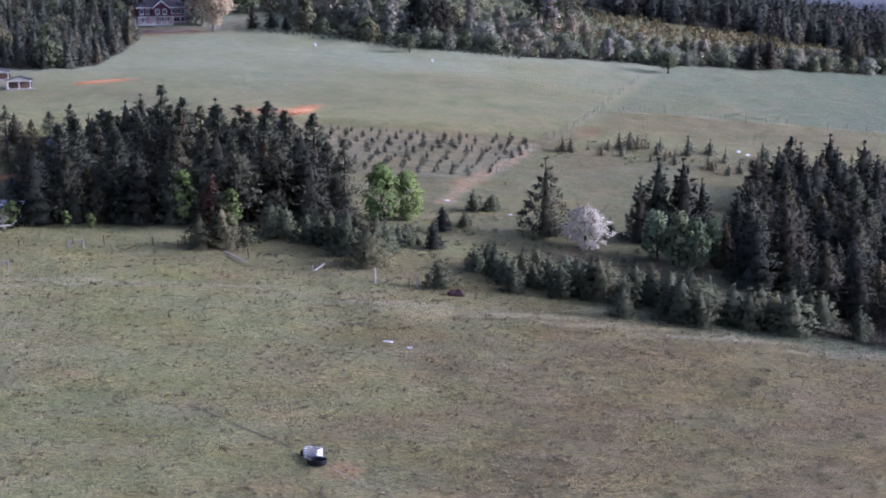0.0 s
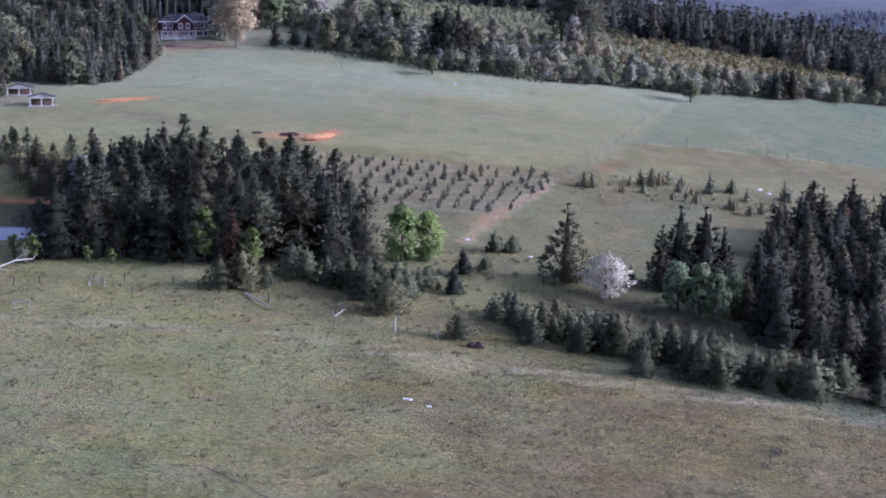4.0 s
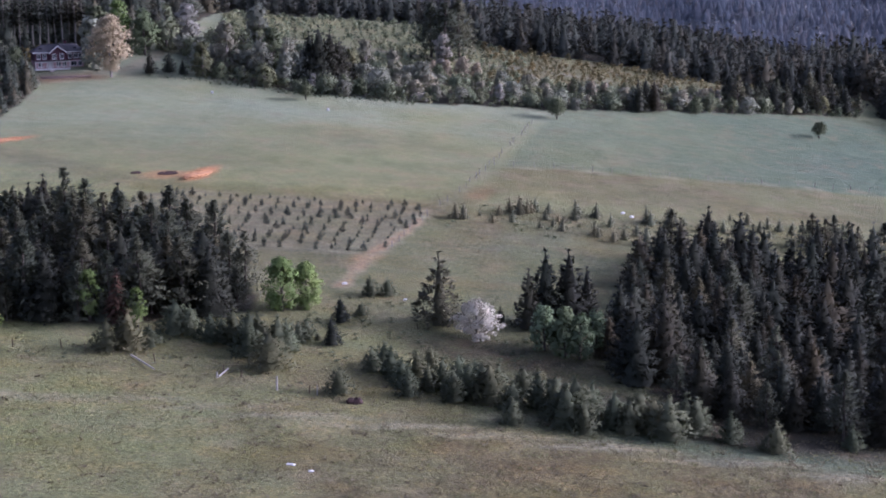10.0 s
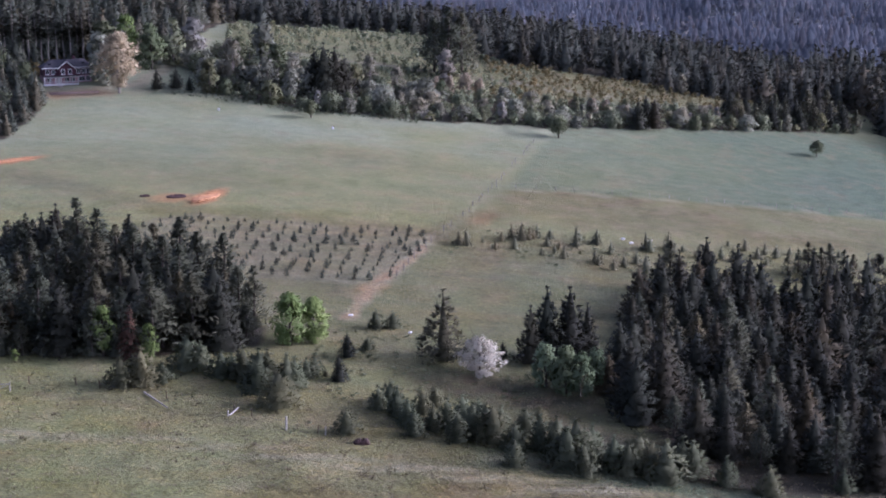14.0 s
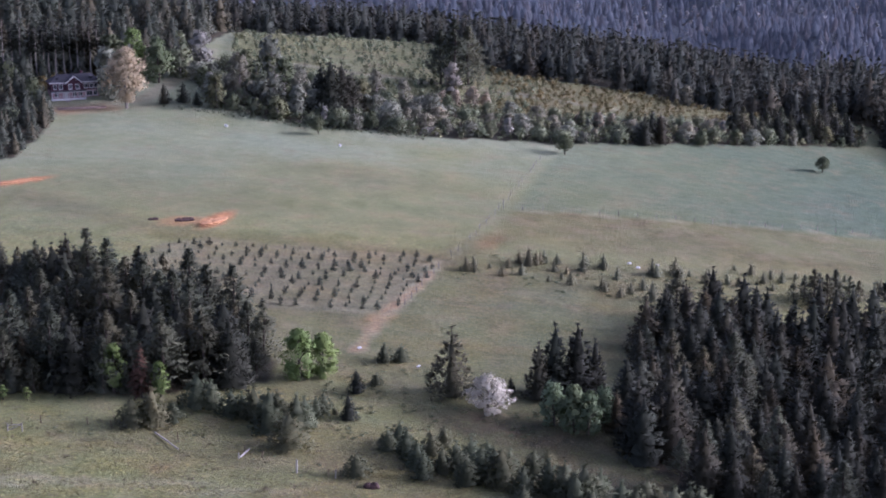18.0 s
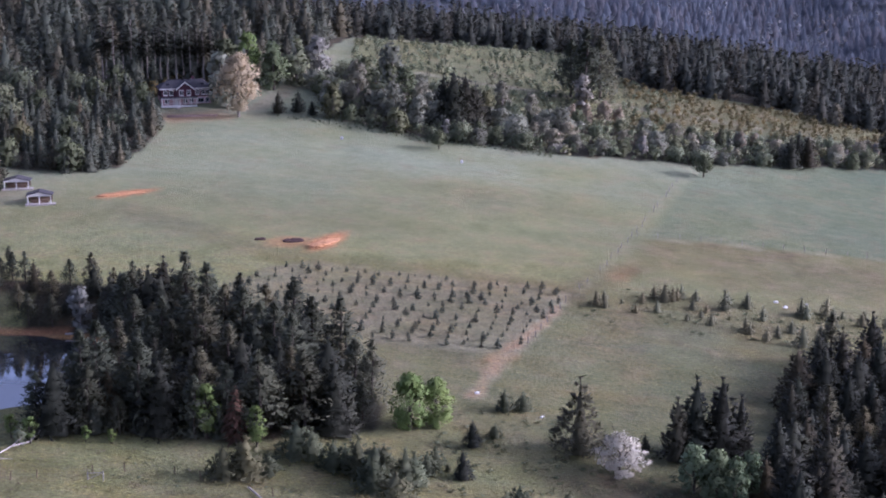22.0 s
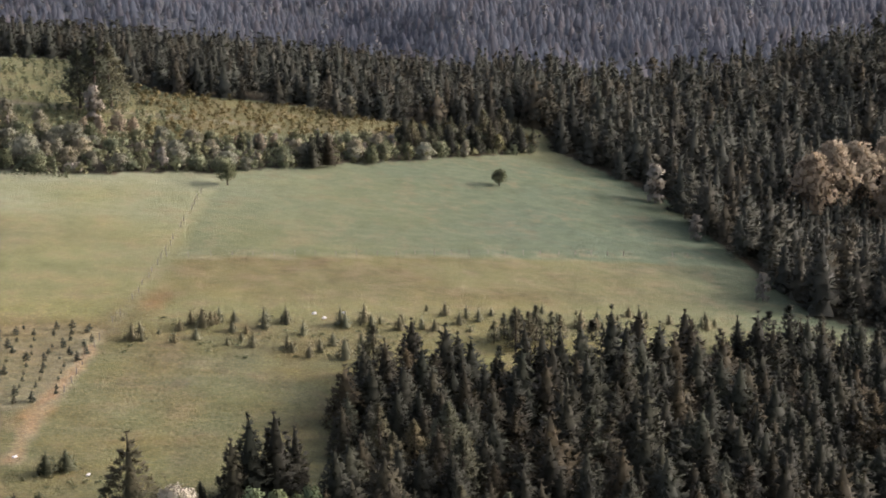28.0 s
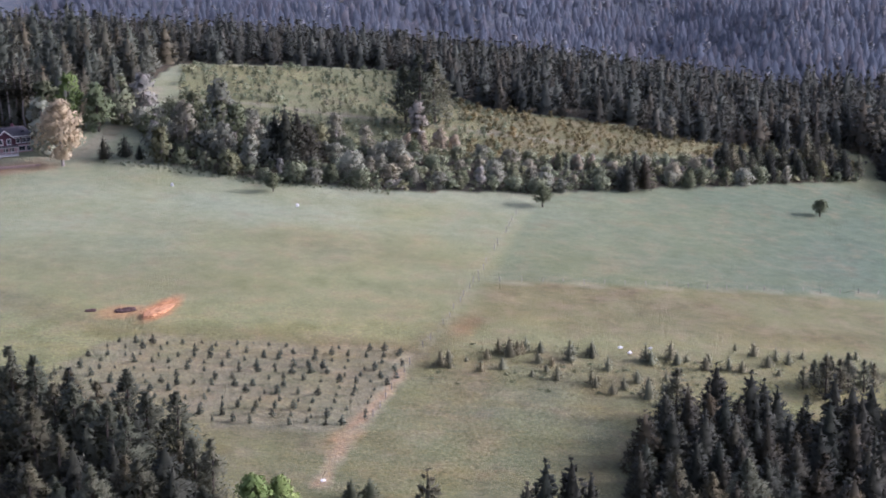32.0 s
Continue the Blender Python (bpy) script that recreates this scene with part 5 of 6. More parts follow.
def build_house():
    h = thing("house", "two-storey maroon farmhouse with white trim and dark roof", "house", -102.6, 424.0, 24, z=float(ground_z(-97, 427)) - 0.35)
    L, D, E, R = 13.4, 7.0, 4.9, 6.9
    part("foundation", boxed(-0.1, -0.1, -1.2, L + 0.1, D + 0.1, 0.35), M_CONCRETE, h)
    part("wall", boxed(0, 0, 0.35, L, D, 2.55), M_PINK, h, "pale pink ground-floor siding")
    part("wall", boxed(-0.03, -0.03, 2.55, L + 0.03, D + 0.03, E), M_MAROON, h, "maroon upper-floor siding")
    # hipped main roof with eaves
    bm = bmesh.new()
    v = [bm.verts.new(p) for p in ((-0.6, -0.6, E), (L + 0.6, -0.6, E), (L + 0.6, D + 0.6, E), (-0.6, D + 0.6, E), (2.4, D / 2, R), (L - 1.4, D / 2, R))]
    for f in ((0, 1, 5, 4), (1, 2, 5), (2, 3, 4, 5), (3, 0, 4), (3, 2, 1, 0)):
        bm.faces.new([v[i] for i in f])
    bmesh.ops.recalc_face_normals(bm, faces=bm.faces)
    roof = part("roof", bm, M_ROOF, h, "dark shingle roof")
    part("ridge_cap", rod((2.4, D / 2, R + 0.02), (L - 1.4, D / 2, R + 0.02), 0.1, 0.1, 6), M_ROOF, roof)
    part("chimney", boxed(8.9, 4.1, 6.0, 9.6, 4.8, 7.7, bev=0.04), M_MAROON, roof, "brick-red chimney")
    for x in (1.5, 10.9):
        part("skylight", boxed(x, 1.0, 5.75, x + 0.8, 1.9, 6.05), M_GLASS, roof)
    part("fascia", boxed(-0.63, -0.66, E - 0.2, L + 0.63, -0.6, E + 0.03), M_WHITE, h, "white eave board")
    part("fascia", boxed(L + 0.6, -0.6, E - 0.2, L + 0.66, D + 0.6, E + 0.03), M_WHITE, h, "white eave board")
    # front cross gable
    g0, g1, pk = 4.1, 8.3, 6.75
    part("gable", prism([(g0, 2.55), (g1, 2.55), (g1, E), ((g0 + g1) / 2, pk - 0.12), (g0, E)], -0.9, 0.6), M_MAROON, h, "maroon front gable")
    gm = (g0 + g1) / 2
    for sg in (-1, 1):
        xe = gm + sg * (gm - g0 + 0.5)
        zt = E - 0.25
        part("gable_roof", prism([(gm, pk), (xe, zt), (xe, zt + 0.16), (gm, pk + 0.18)], -1.4, 3.0), M_ROOF, roof)
        part("bargeboard", prism([(gm, pk - 0.28), (xe, zt - 0.24), (xe, zt + 0.02), (gm, pk + 0.02)], -1.47, -1.405), M_WHITE, h, "white bargeboard")
    for x in (1.0, 2.6, 9.7, 11.2, 12.5):
        window(h, x, -0.03, 3.15, 0.85, 1.15)
    for x in (5.2, 7.2):
        window(h, x, -0.9, 3.1, 0.85, 1.25)
    for y in (1.5, 3.5, 5.5):
        window(h, L + 0.03, y, 3.1, 0.9, 1.2, "x")
    window(h, 10.6, 0, 1.0, 1.5, 1.15)
    window(h, 12.3, 0, 1.0, 0.9, 1.15)
    window(h, L, 3.5, 1.0, 1.4, 1.15, "x")
    # porch
    porch = part("porch_floor", boxed(-0.4, -2.5, 0.05, 9.2, -0.02, 0.35, bev=0.03), M_WHITE, h, "white porch deck")
    part("porch_roof", prism([(-0.6, 2.5), (9.4, 2.5), (9.4, 2.68), (-0.6, 2.68)], -2.8, -0.91), M_ROOF, h)
    part("beam", boxed(-0.5, -2.55, 2.25, 9.3, -2.4, 2.49), M_WHITE, h)
    for i in range(7):
        x = -0.3 + i * 1.56
        part("column", boxed(x - 0.1, -2.55, 0.35, x + 0.1, -2.35, 2.25, bev=0.02), M_WHITE, porch, "white porch column")
    for i in range(6):
        part("rail", boxed(-0.2 + i * 1.56, -2.49, 1.05, 1.16 + i * 1.56, -2.41, 1.15), M_WHITE, porch)
        part("rail", boxed(-0.2 + i * 1.56, -2.49, 0.55, 1.16 + i * 1.56, -2.43, 0.61), M_WHITE, porch)
    d = part("door", boxed(3.5, -0.07, 0.36, 4.5, -0.003, 2.35), M_WHITE, h, "white front door")
    part("door_knob", rod((4.35, -0.13, 1.35), (4.35, -0.07, 1.35), 0.05, 0.04), M_STEEL, d)
    for x in (1.4, 6.4, 8.0):
        window(h, x, 0, 0.95, 1.0, 1.2)
    part("step", boxed(3.3, -3.2, -0.35, 4.7, -2.5, 0.05), M_CONCRETE, h)


build_house()
tagged(new("retaining_bank", mesh_np("retaining_bank", np.array([(-99, 415.4, 0), (-86, 418.4, 0), (-86.3, 419.6, 0), (-99.3, 416.6, 0), (-99, 415.7, 0.6), (-86, 418.7, 0.6), (-86.3, 419.4, 0.6), (-99.3, 416.4, 0.6)]) + [0, 0, float(ground_z(-93, 417)) - 0.1],
       np.array([(4, 5, 6, 7), (0, 1, 5, 4), (1, 2, 6, 5), (2, 3, 7, 6), (3, 0, 4, 7)]), M_PALE_EARTH)), "low bank of bare reddish earth before the house", "earth bank")


# ---- barn ----
def build_barn():
    b = thing("barn", "white metal barn with pale roof and open lean-to", "barn", -151.0, 336.5, 0, z=float(ground_z(-146, 340)) - 0.3)
    b.matrix_world = Matrix.Translation(b.matrix_world.translation) @ pose(0, 0, 0, 0, 0, -20)
    W, L, E, R = 7.4, 22.0, 2.7, 4.2
    sl = (R - E) / (W / 2)
    part("wall", prism([(0, -0.8), (W, -0.8), (W, E), (W / 2, R), (0, E)], 0, L), M_WHITE_METAL, b, "white sheet-metal walls")
    for sg in (-1, 1):
        x0, x1 = W / 2, W / 2 + sg * (W / 2 + 0.4)
        z1 = R - sl * (W / 2 + 0.4)
        r = part("roof", prism([(x0, R + 0.03), (x1, z1 + 0.03), (x1, z1 + 0.15), (x0, R + 0.17)], -0.4, L + 0.4), M_ROOF_PALE, b, "pale ribbed metal roof")
        for i in range(19):
            y = -0.2 + i * 1.22
            part("rib", prism([(x0, R + 0.171), (x1, z1 + 0.151), (x1, z1 + 0.2), (x0, R + 0.22)], y, y + 0.06), M_ROOF_PALE, r)
    d = part("sliding_door", boxed(2.2, -0.12, -0.1, 5.2, -0.01, 2.35, bev=0.03), M_WHITE, b, "white sliding door")
    part("door_rail", boxed(0.8, -0.16, 2.4, 6.6, -0.01, 2.5), M_STEEL, b)
    # lean-to along the lit side, with a white front
    part("lean_to_wall", prism([(W, -0.8), (W + 4.2, -0.8), (W + 4.2, 1.75), (W, 2.5)], 5.5, 5.7), M_WHITE_METAL, b, "white lean-to front")
    part("lean_to_wall", boxed(W + 4.05, 5.7, -0.8, W + 4.2, 12.5, 1.75), M_WHITE_METAL, b, "white lean-to side")
    part("lean_to_roof", prism([(W, 2.54), (W + 4.6, 1.72), (W + 4.6, 1.84), (W, 2.66)], 5.2, 12.8), M_ROOF_PALE, b)
    part("annex", prism([(-3.6, -0.8), (0, -0.8), (0, 1.9), (-3.6, 1.5)], 1.0, 7.0), M_WHITE, b, "low pale side annex")
    part("annex_roof", prism([(-3.9, 1.5), (0, 1.95), (0, 2.08), (-3.9, 1.63)], 0.7, 7.3), M_ROOF, b)


build_barn()


def shelter(label, x, y, turn, w, d, h):
    s = thing("shelter", label, "shelter", x, y, turn, "open field shelters", z=float(ground_z(x, y)) - 0.1)
    part("slab", boxed(-w / 2 - 0.5, -d / 2 - 0.5, -0.5, w / 2 + 0.9, d / 2 + 0.5, 0.08), M_CONCRETE, s, "pale gravel pad")
    for i in range(3):
        for j in (-1, 1):
            px = -w / 2 + 0.12 + i * (w - 0.24) / 2
            part("post", boxed(px - 0.1, j * (d / 2 - 0.1) - 0.1, 0.08, px + 0.1, j * (d / 2 - 0.1) + 0.1, h, bev=0.015), M_WHITE, s, "white timber post")
    for j in (-1, 1):
        part("beam", boxed(-w / 2 - 0.1, j * (d / 2 - 0.1) - 0.12, h, w / 2 + 0.1, j * (d / 2 - 0.1) + 0.12, h + 0.25), M_WHITE, s)
    part("back_wall", boxed(-w / 2, d / 2 - 0.3, 0.08, w / 2, d / 2 - 0.22, h * 0.8), M_BROWN, s, "brown board back wall")
    part("stall_front", boxed(-w / 2 + 0.6, -0.3, 0.08, w / 2 - 0.8, 0.2, h * 0.45), M_BROWN, s, "brown boarded stall")
    for sg in (-1, 1):
        part("roof", prism([(sg * (w / 2 + 0.35), h + 0.2), (0, h + 1.0), (0, h + 1.16), (sg * (w / 2 + 0.35), h + 0.34)], -d / 2 - 0.4, d / 2 + 0.4), M_ROOF, s, "dark shallow roof")
    for j in (-1, 1):
        part("gable_trim", prism([(-w / 2 - 0.2, h + 0.25), (w / 2 + 0.2, h + 0.25), (0, h + 0.97)], j * d / 2 - 0.05, j * d / 2 + 0.05), M_WHITE, s)


shelter("white-posted open shelter with dark roof on gravel", -109.8, 347.5, 15, 5.2, 3.4, 1.8)
shelter("low white-framed shelter with dark roof beside the barn", -118.5, 357.0, 12, 5.6, 3.4, 1.6)


def trailer(label, x, y, turn, length, color):
    t = thing("trailer", label, "trailer", x, y, turn)
    part("bed", boxed(-length / 2, -0.9, 0.55, length / 2, 0.9, 0.95, bev=0.05), color, t)
    part("side_board", boxed(-length / 2, -0.92, 0.955, length / 2, -0.84, 1.35), color, t)
    part("side_board", boxed(-length / 2, 0.84, 0.955, length / 2, 0.92, 1.35), color, t)
    part("drawbar", rod((length / 2, 0, 0.6), (length / 2 + 1.3, 0, 0.45), 0.06, 0.05), M_STEEL, t)
    for s in (-1, 1):
        for dx in (-0.45, 0.45):
            w = part("wheel", rod((dx, s * 0.93, 0.36), (dx, s * 1.13, 0.36), 0.36, 0.36, 14), M_BLACK, t, "black rubber tyre")
            part("rim", rod((dx, s * 1.131, 0.36), (dx, s * 1.15, 0.36), 0.19, 0.17, 10), M_STEEL, w)


trailer("dark flat farm trailer on grass by the barn", -119.5, 339.5, 20, 2.2, M_BROWN)
trailer("pale flat trailer parked beside the barn's lean-to", -133.5, 341.0, 40, 3.2, M_WHITE)
trailer("white small trailer by the track near the pond", -98.0, 226.0, -15, 1.5, M_WHITE)


# ---- trough ----
def build_trough():
    t = thing("water_trough", "black rubber stock tank beside a white slatted crate", "water trough", -9.0, 141.2, -24, scale=0.82)
    bm = bmesh.new()
    n = 28
    prof = [(0.0, 0.10), (1.02, 0.10), (1.10, 0.62), (1.16, 0.68), (1.24, 0.66), (1.20, 0.34), (1.12, -0.1)]
    rings = []
    for r, z in prof:
        rings.append([bm.verts.new((1.45 + r * 1.05 * math.cos(6.2832 * i / n), -0.55 + r * 0.8 * math.sin(6.2832 * i / n), z * 0.8)) for i in range(n)] if r else [bm.verts.new((1.45, -0.55, z * 0.8))])
    for a, b in zip(rings, rings[1:]):
        for i in range(n):
            j = (i + 1) % n
            bm.faces.new((a[0], b[i], b[j]) if len(a) == 1 else (a[i], b[i], b[j], a[j]))
    bmesh.ops.recalc_face_normals(bm, faces=bm.faces)
    part("tub", bm, M_BLACK, t, "black rubber tub with rolled rim")
    crate = part("crate", boxed(-1.0, 0.5, 0.0, 0.75, 0.56, 0.18), M_WHITE, t, "white slatted crate")
    for k in range(4):
        z = 0.06 + k * 0.30
        for y in (0.42, 1.62):
            part("slat", boxed(-1.05, y, z, 0.80, y + 0.06, z + 0.18, bev=0.01), M_WHITE, crate)
        for x in (-1.08, 0.80):
            part("slat", boxed(x, 0.42, z, x + 0.06, 1.68, z + 0.18, bev=0.01), M_WHITE, crate)
    for x, y in ((-1.0, 0.5), (0.72, 0.5), (-1.0, 1.58), (0.72, 1.58), (-0.15, 1.58)):
        part("stake", rod((x, y, -0.1), (x, y, 1.6), 0.04, 0.035, 6), M_WOOD, t, "weathered upright stake")
    part("tank", boxed(-0.9, 0.6, 0.02, 0.65, 1.5, 0.45, bev=0.12), M_BLACK, t, "dark plastic tank inside")
    w = part("tyre", rod((-1.55, 0.95, 0.30), (-1.30, 1.0, 0.45), 0.45, 0.45, 18), M_BLACK, t, "old black tyre leaning on the crate")
    part("pipe", rod((-1.3, 1.2, 1.1), (-0.4, 1.1, 1.25), 0.09, 0.09, 8), M_WHITE, t)


build_trough()


def crumpled(name, label, x, y, w, d, h, mat, turn=0, seed=1, category="", n=9, lift=0.02):
    """A crumpled flat-lying piece or heap with an uneven outline."""
    rng = np.random.RandomState(seed)
    bm = bmesh.new()
    top = [[None] * n for _ in range(n)]
    for i in range(n):
        for j in range(n):
            u, v = i / (n - 1) * 2 - 1, j / (n - 1) * 2 - 1
            k = 1 / max(1, math.hypot(u, v) / (0.85 + 0.2 * rng.rand())) if abs(u) + abs(v) > 1 else 1
            e = max(0.0, 1 - max(abs(u), abs(v)) ** 3)
            top[i][j] = bm.verts.new((u * k * w / 2, v * k * d / 2, lift + h * e * rng.uniform(0.35, 1.0) - (0.25 if e == 0 else 0)))
    for i in range(n - 1):
        for j in range(n - 1):
            bm.faces.new((top[i][j], top[i + 1][j], top[i + 1][j + 1], top[i][j + 1]))
    bmesh.ops.recalc_face_normals(bm, faces=bm.faces)
    me = bpy.data.meshes.new(name)
    bm.to_mesh(me)
    bm.free()
    me.materials.append(mat)
    ob = new(name, me)
    ob.matrix_world = pose(x, y, float(ground_z(x, y)), 0, 0, turn)
    return tagged(ob, label, category)


crumpled("plastic_sheet", "white crumpled plastic sheet lying on dry grass", -6.2, 183.2, 1.7, 0.9, 0.30, M_WHITE, -15, 1, "plastic sheet")
crumpled("plastic_sheet", "small white plastic sheet lying on dry grass", -3.4, 181.4, 1.0, 0.7, 0.26, M_WHITE, 10, 2, "plastic sheet")
crumpled("plastic_sheet", "white plastic sheet on green grass near the track", -84.0, 184.2, 1.2, 0.7, 0.25, M_WHITE, 0, 3, "plastic sheet")
crumpled("earth_mound", "long heap of fresh orange-red earth on pasture", -42.5, 335.0, 4.0, 13.0, 0.5, M_EARTH, -22, 5, "earth mound", 18)
crumpled("earth_mound", "dark turned earth heap beside red earth", -49.6, 333.6, 5.2, 2.6, 0.7, M_EARTH_DARK, 18, 6, "earth mound", 14)
crumpled("earth_mound", "small dark heap of turned earth on pasture", -56.6, 333.0, 2.8, 1.5, 0.5, M_EARTH_DARK, 10, 11, "earth mound", 12)
crumpled("earth_mound", "long low ridge of orange-red earth on pasture", -92.5, 356.5, 15.0, 2.6, 0.45, M_EARTH, 34, 7, "earth mound", 18)
crumpled("dirt_mound", "low reddish-brown mound of dirt", 0.4, 207.6, 2.8, 1.9, 0.9, M_EARTH_DARK, 0, 9, "dirt mound", 11)
# unidentified white shapes, modelled as small crumpled heaps
for x, y, s in ((51.5, 328.5, 1), (53.2, 326.2, 2), (57.8, 329.2, 3)):
    crumpled("white_shape", "unidentified white shape on the middle pasture", x, y, 1.2, 0.8, 0.45, M_WHITE, 20 * s, 20 + s, "feed sack")
for x, y, s in ((-5.2, 265.5, 1), (6.0, 258.4, 2), (-19.0, 398.5, 3), (-51.0, 408.5, 4)):
    crumpled("plastic_sheet", "small white sheet lying on the green pasture", x, y, 1.1, 0.7, 0.5 if s > 2 else 0.25, M_WHITE, 30 * s, 30 + s, "plastic sheet")
crumpled("flower_bush", "low white flowering bush in the hedge", 4.4, 415.5, 5.5, 3.0, 2.2, M_BLOSSOM, 0, 41, "bush", 13)


# ---- fences, posts and logs ----
def post_line(label, pts, gap, height, seed, radius=0.07, mat=None, skip=0.1):
    f = thing("fence", label, "fence", *pts[0])
    base = f.matrix_world.translation.copy()
    rng = np.random.RandomState(seed)
    tops = []
    me = None
    for (ax, ay), (bx, by) in zip(pts, pts[1:]):
        n = max(1, int(math.hypot(bx - ax, by - ay) / gap))
        for i in range(n):
            x, y = ax + (bx - ax) * i / n + rng.normal(0, 0.15), ay + (by - ay) * i / n + rng.normal(0, 0.15)
            if rng.rand() < skip:
                continue
            if me is None:
                bm = rod((0, 0, -0.3), (0.02, 0.01, height), radius, radius * 0.85, 6)
                me = bpy.data.meshes.new("post")
                bm.to_mesh(me)
                bm.free()
                me.materials.append(mat or M_WOOD)
            p = part("post", me, None, f)
            z = float(ground_z(x, y))
            p.matrix_local = Matrix.Translation((x - base.x, y - base.y, z - base.z)) @ pose(0, 0, 0, rng.normal(0, 4), rng.normal(0, 4), 0)
            tops.append(Vector((x - base.x, y - base.y, z - base.z)))
    for k in (0.45, 0.9):
        for a, b in zip(tops, tops[1:]):
            part("wire", rod(a + Vector((0, 0, height * k)), b + Vector((0, 0, height * k)), 0.006, 0.006, 3), M_STEEL, f, "thin galvanised wire")


post_line("weathered post-and-wire fence crossing the pasture", [(37, 410), (25, 366), (17, 338), (10, 318), (1, 286)], 4.0, 1.3, 1)
post_line("weathered post-and-wire fence across the upper pasture", [(24, 359), (76, 365.5), (158, 382)], 4.5, 1.2, 2)
post_line("old leaning post-and-wire fence before the stands", [(-90, 213), (-79, 215), (-62, 222), (-50, 226), (-35, 222), (-20, 217), (-11, 211), (-2, 209.5)], 3.4, 1.3, 3, 0.08, M_BROWN, skip=0.4)
post_line("short row of grey fence posts by the farm track", [(-86.5, 171), (-87.5, 176)], 2.6, 1.8, 4, 0.16, skip=0.0)
post_line("post-and-wire fence below the rough slope", [(-72, 118), (-82, 136), (-94, 150), (-106, 160)], 4.0, 1.3, 5, 0.08)


def brace(label, x, y, turn, w):
    b = thing("brace_post", label, "fence brace", x, y, turn, "timber fence braces")
    for s in (-1, 1):
        part("post", rod((s * w / 2, 0, -0.3), (s * w / 2, 0.03, 1.45), 0.095, 0.08, 8), M_WOOD, b)
    part("rail", rod((-w / 2, 0, 1.15), (w / 2, 0.02, 1.2), 0.07, 0.07, 6), M_WOOD, b)
    part("rail", rod((-w / 2, 0.05, 0.25), (w / 2, 0.05, 1.15), 0.055, 0.055, 6), M_WOOD, b)


brace("pale timber fence brace beside the farm track", -84.0, 204.0, 25, 2.6)
brace("pale timber fence brace in green grass", -63.5, 207.5, 15, 2.0)
brace("pale timber fence brace before the dark stand", -57.0, 221.0, 10, 2.2)
brace("leaning timber fence brace below the rough slope", -69.5, 121.5, 40, 2.0)


def log(label, pts, r, branches=()):
    o = thing("log", label, "log", pts[0][0], pts[0][1])
    base = o.matrix_world.translation.copy()
    P = [Vector((x, y, float(ground_z(x, y)) + h)) - base for x, y, h in pts]
    bm = bmesh.new()
    for k, (a, b) in enumerate(zip(P, P[1:])):
        t = 1 - k / len(P) * 0.5
        rod(a, b, r * t, r * (t - 0.5 / len(P)), 8, bm)
    part("stem", bm, M_BLEACHED, o, "bleached barkless stem")
    for a, b in branches:
        q = Vector((b[0], b[1], float(ground_z(b[0], b[1])) + b[2])) - base
        part("branch", rod(P[a], q, r * 0.5, r * 0.2, 6), M_BLEACHED, o)
    return o


log("long bleached fallen tree lying by the pond", [(-79.0, 214.0, 0.5), (-75.5, 219.5, 0.5), (-73.6, 224.0, 0.9), (-71.8, 227.5, 1.3), (-70.0, 230.0, 1.0)], 0.14, [(1, (-72.5, 223.5, 0.4)), (2, (-71.0, 225.5, 0.2)), (3, (-70.5, 228.5, 2.4)), (4, (-68.8, 231.5, 2.2))])
log("pale log lying on the pond's red bank", [(-84.0, 287.0, 0.2), (-81.0, 287.5, 0.2), (-78.5, 288.5, 0.25)], 0.2)
log("bleached log lying across the old fence line", [(-35.0, 222.5, 0.25), (-32.5, 219.5, 0.25), (-30.2, 216.5, 0.3)], 0.15)
log("short broken pale log leaning on a stake", [(-20.4, 215.2, 0.1), (-19.2, 217.2, 0.7)], 0.14)
for x, y, hh, s in ((-11.2, 211.0, 2.1, 0.15), (-20.6, 214.8, 1.0, 0.1), (-5.2, 210.2, 1.3, 0.09)):
    g = thing("gate_post", "tall pale weathered post standing in rough grass", "post", x, y)
    part("shaft", rod((0, 0, -0.3), (0.06, 0.02, hh), s, s * 0.85, 8), M_BLEACHED, g)
    part("cap", rod((0.06, 0.02, hh), (0.065, 0.022, hh + 0.05), s * 0.88, s * 0.5, 8), M_WOOD, g)
SNAG = broad(5.0, 1.6, 22, 30, 0.2, 440, M_LEAF, 0.25)
for x, y, s in ((-70.5, 231.5, 0.9), (-74.0, 233.0, 0.8), (-62.5, 233.5, 0.55), (-58.5, 233.5, 0.5)):
    one_broad("shrub_tree", "bright yellow-green leafy shrub at the pond's edge", SNAG, x, y, 70 * s, s, "shrubs at the pond's edge")
one_broad("shrub_tree", "pale silvery shrub beside the bleached fallen tree", GREYS[3], -71.8, 231.0, 0, 0.40)

# tall bare-stemmed trees at the forest edge
TALL = broad(19, 2.6, 26, 30, 0.36, 450, M_GREY, 0.66, M_PALEBARK)
TALLF = (plant_mesh("crown", *conifer_arrays(19, 2.6, 13, 9, 455, 0.52, 0.3, True, 0.6), M_FIR), trunk_mesh("trunk", 18, 0.3, M_PALEBARK))
rng = np.random.RandomState(79)
for i in range(15):
    x, y = -232 + i * 2.2 + rng.normal(0, 0.6), 326 + i * 0.6 + rng.normal(0, 3)
    one_broad("bare_stem_tree", "tall grey tree with a long pale bare trunk", TALL, x, y, rng.uniform(0, 360), rng.uniform(0.8, 1.05), "bare-stemmed trees of the left wood")
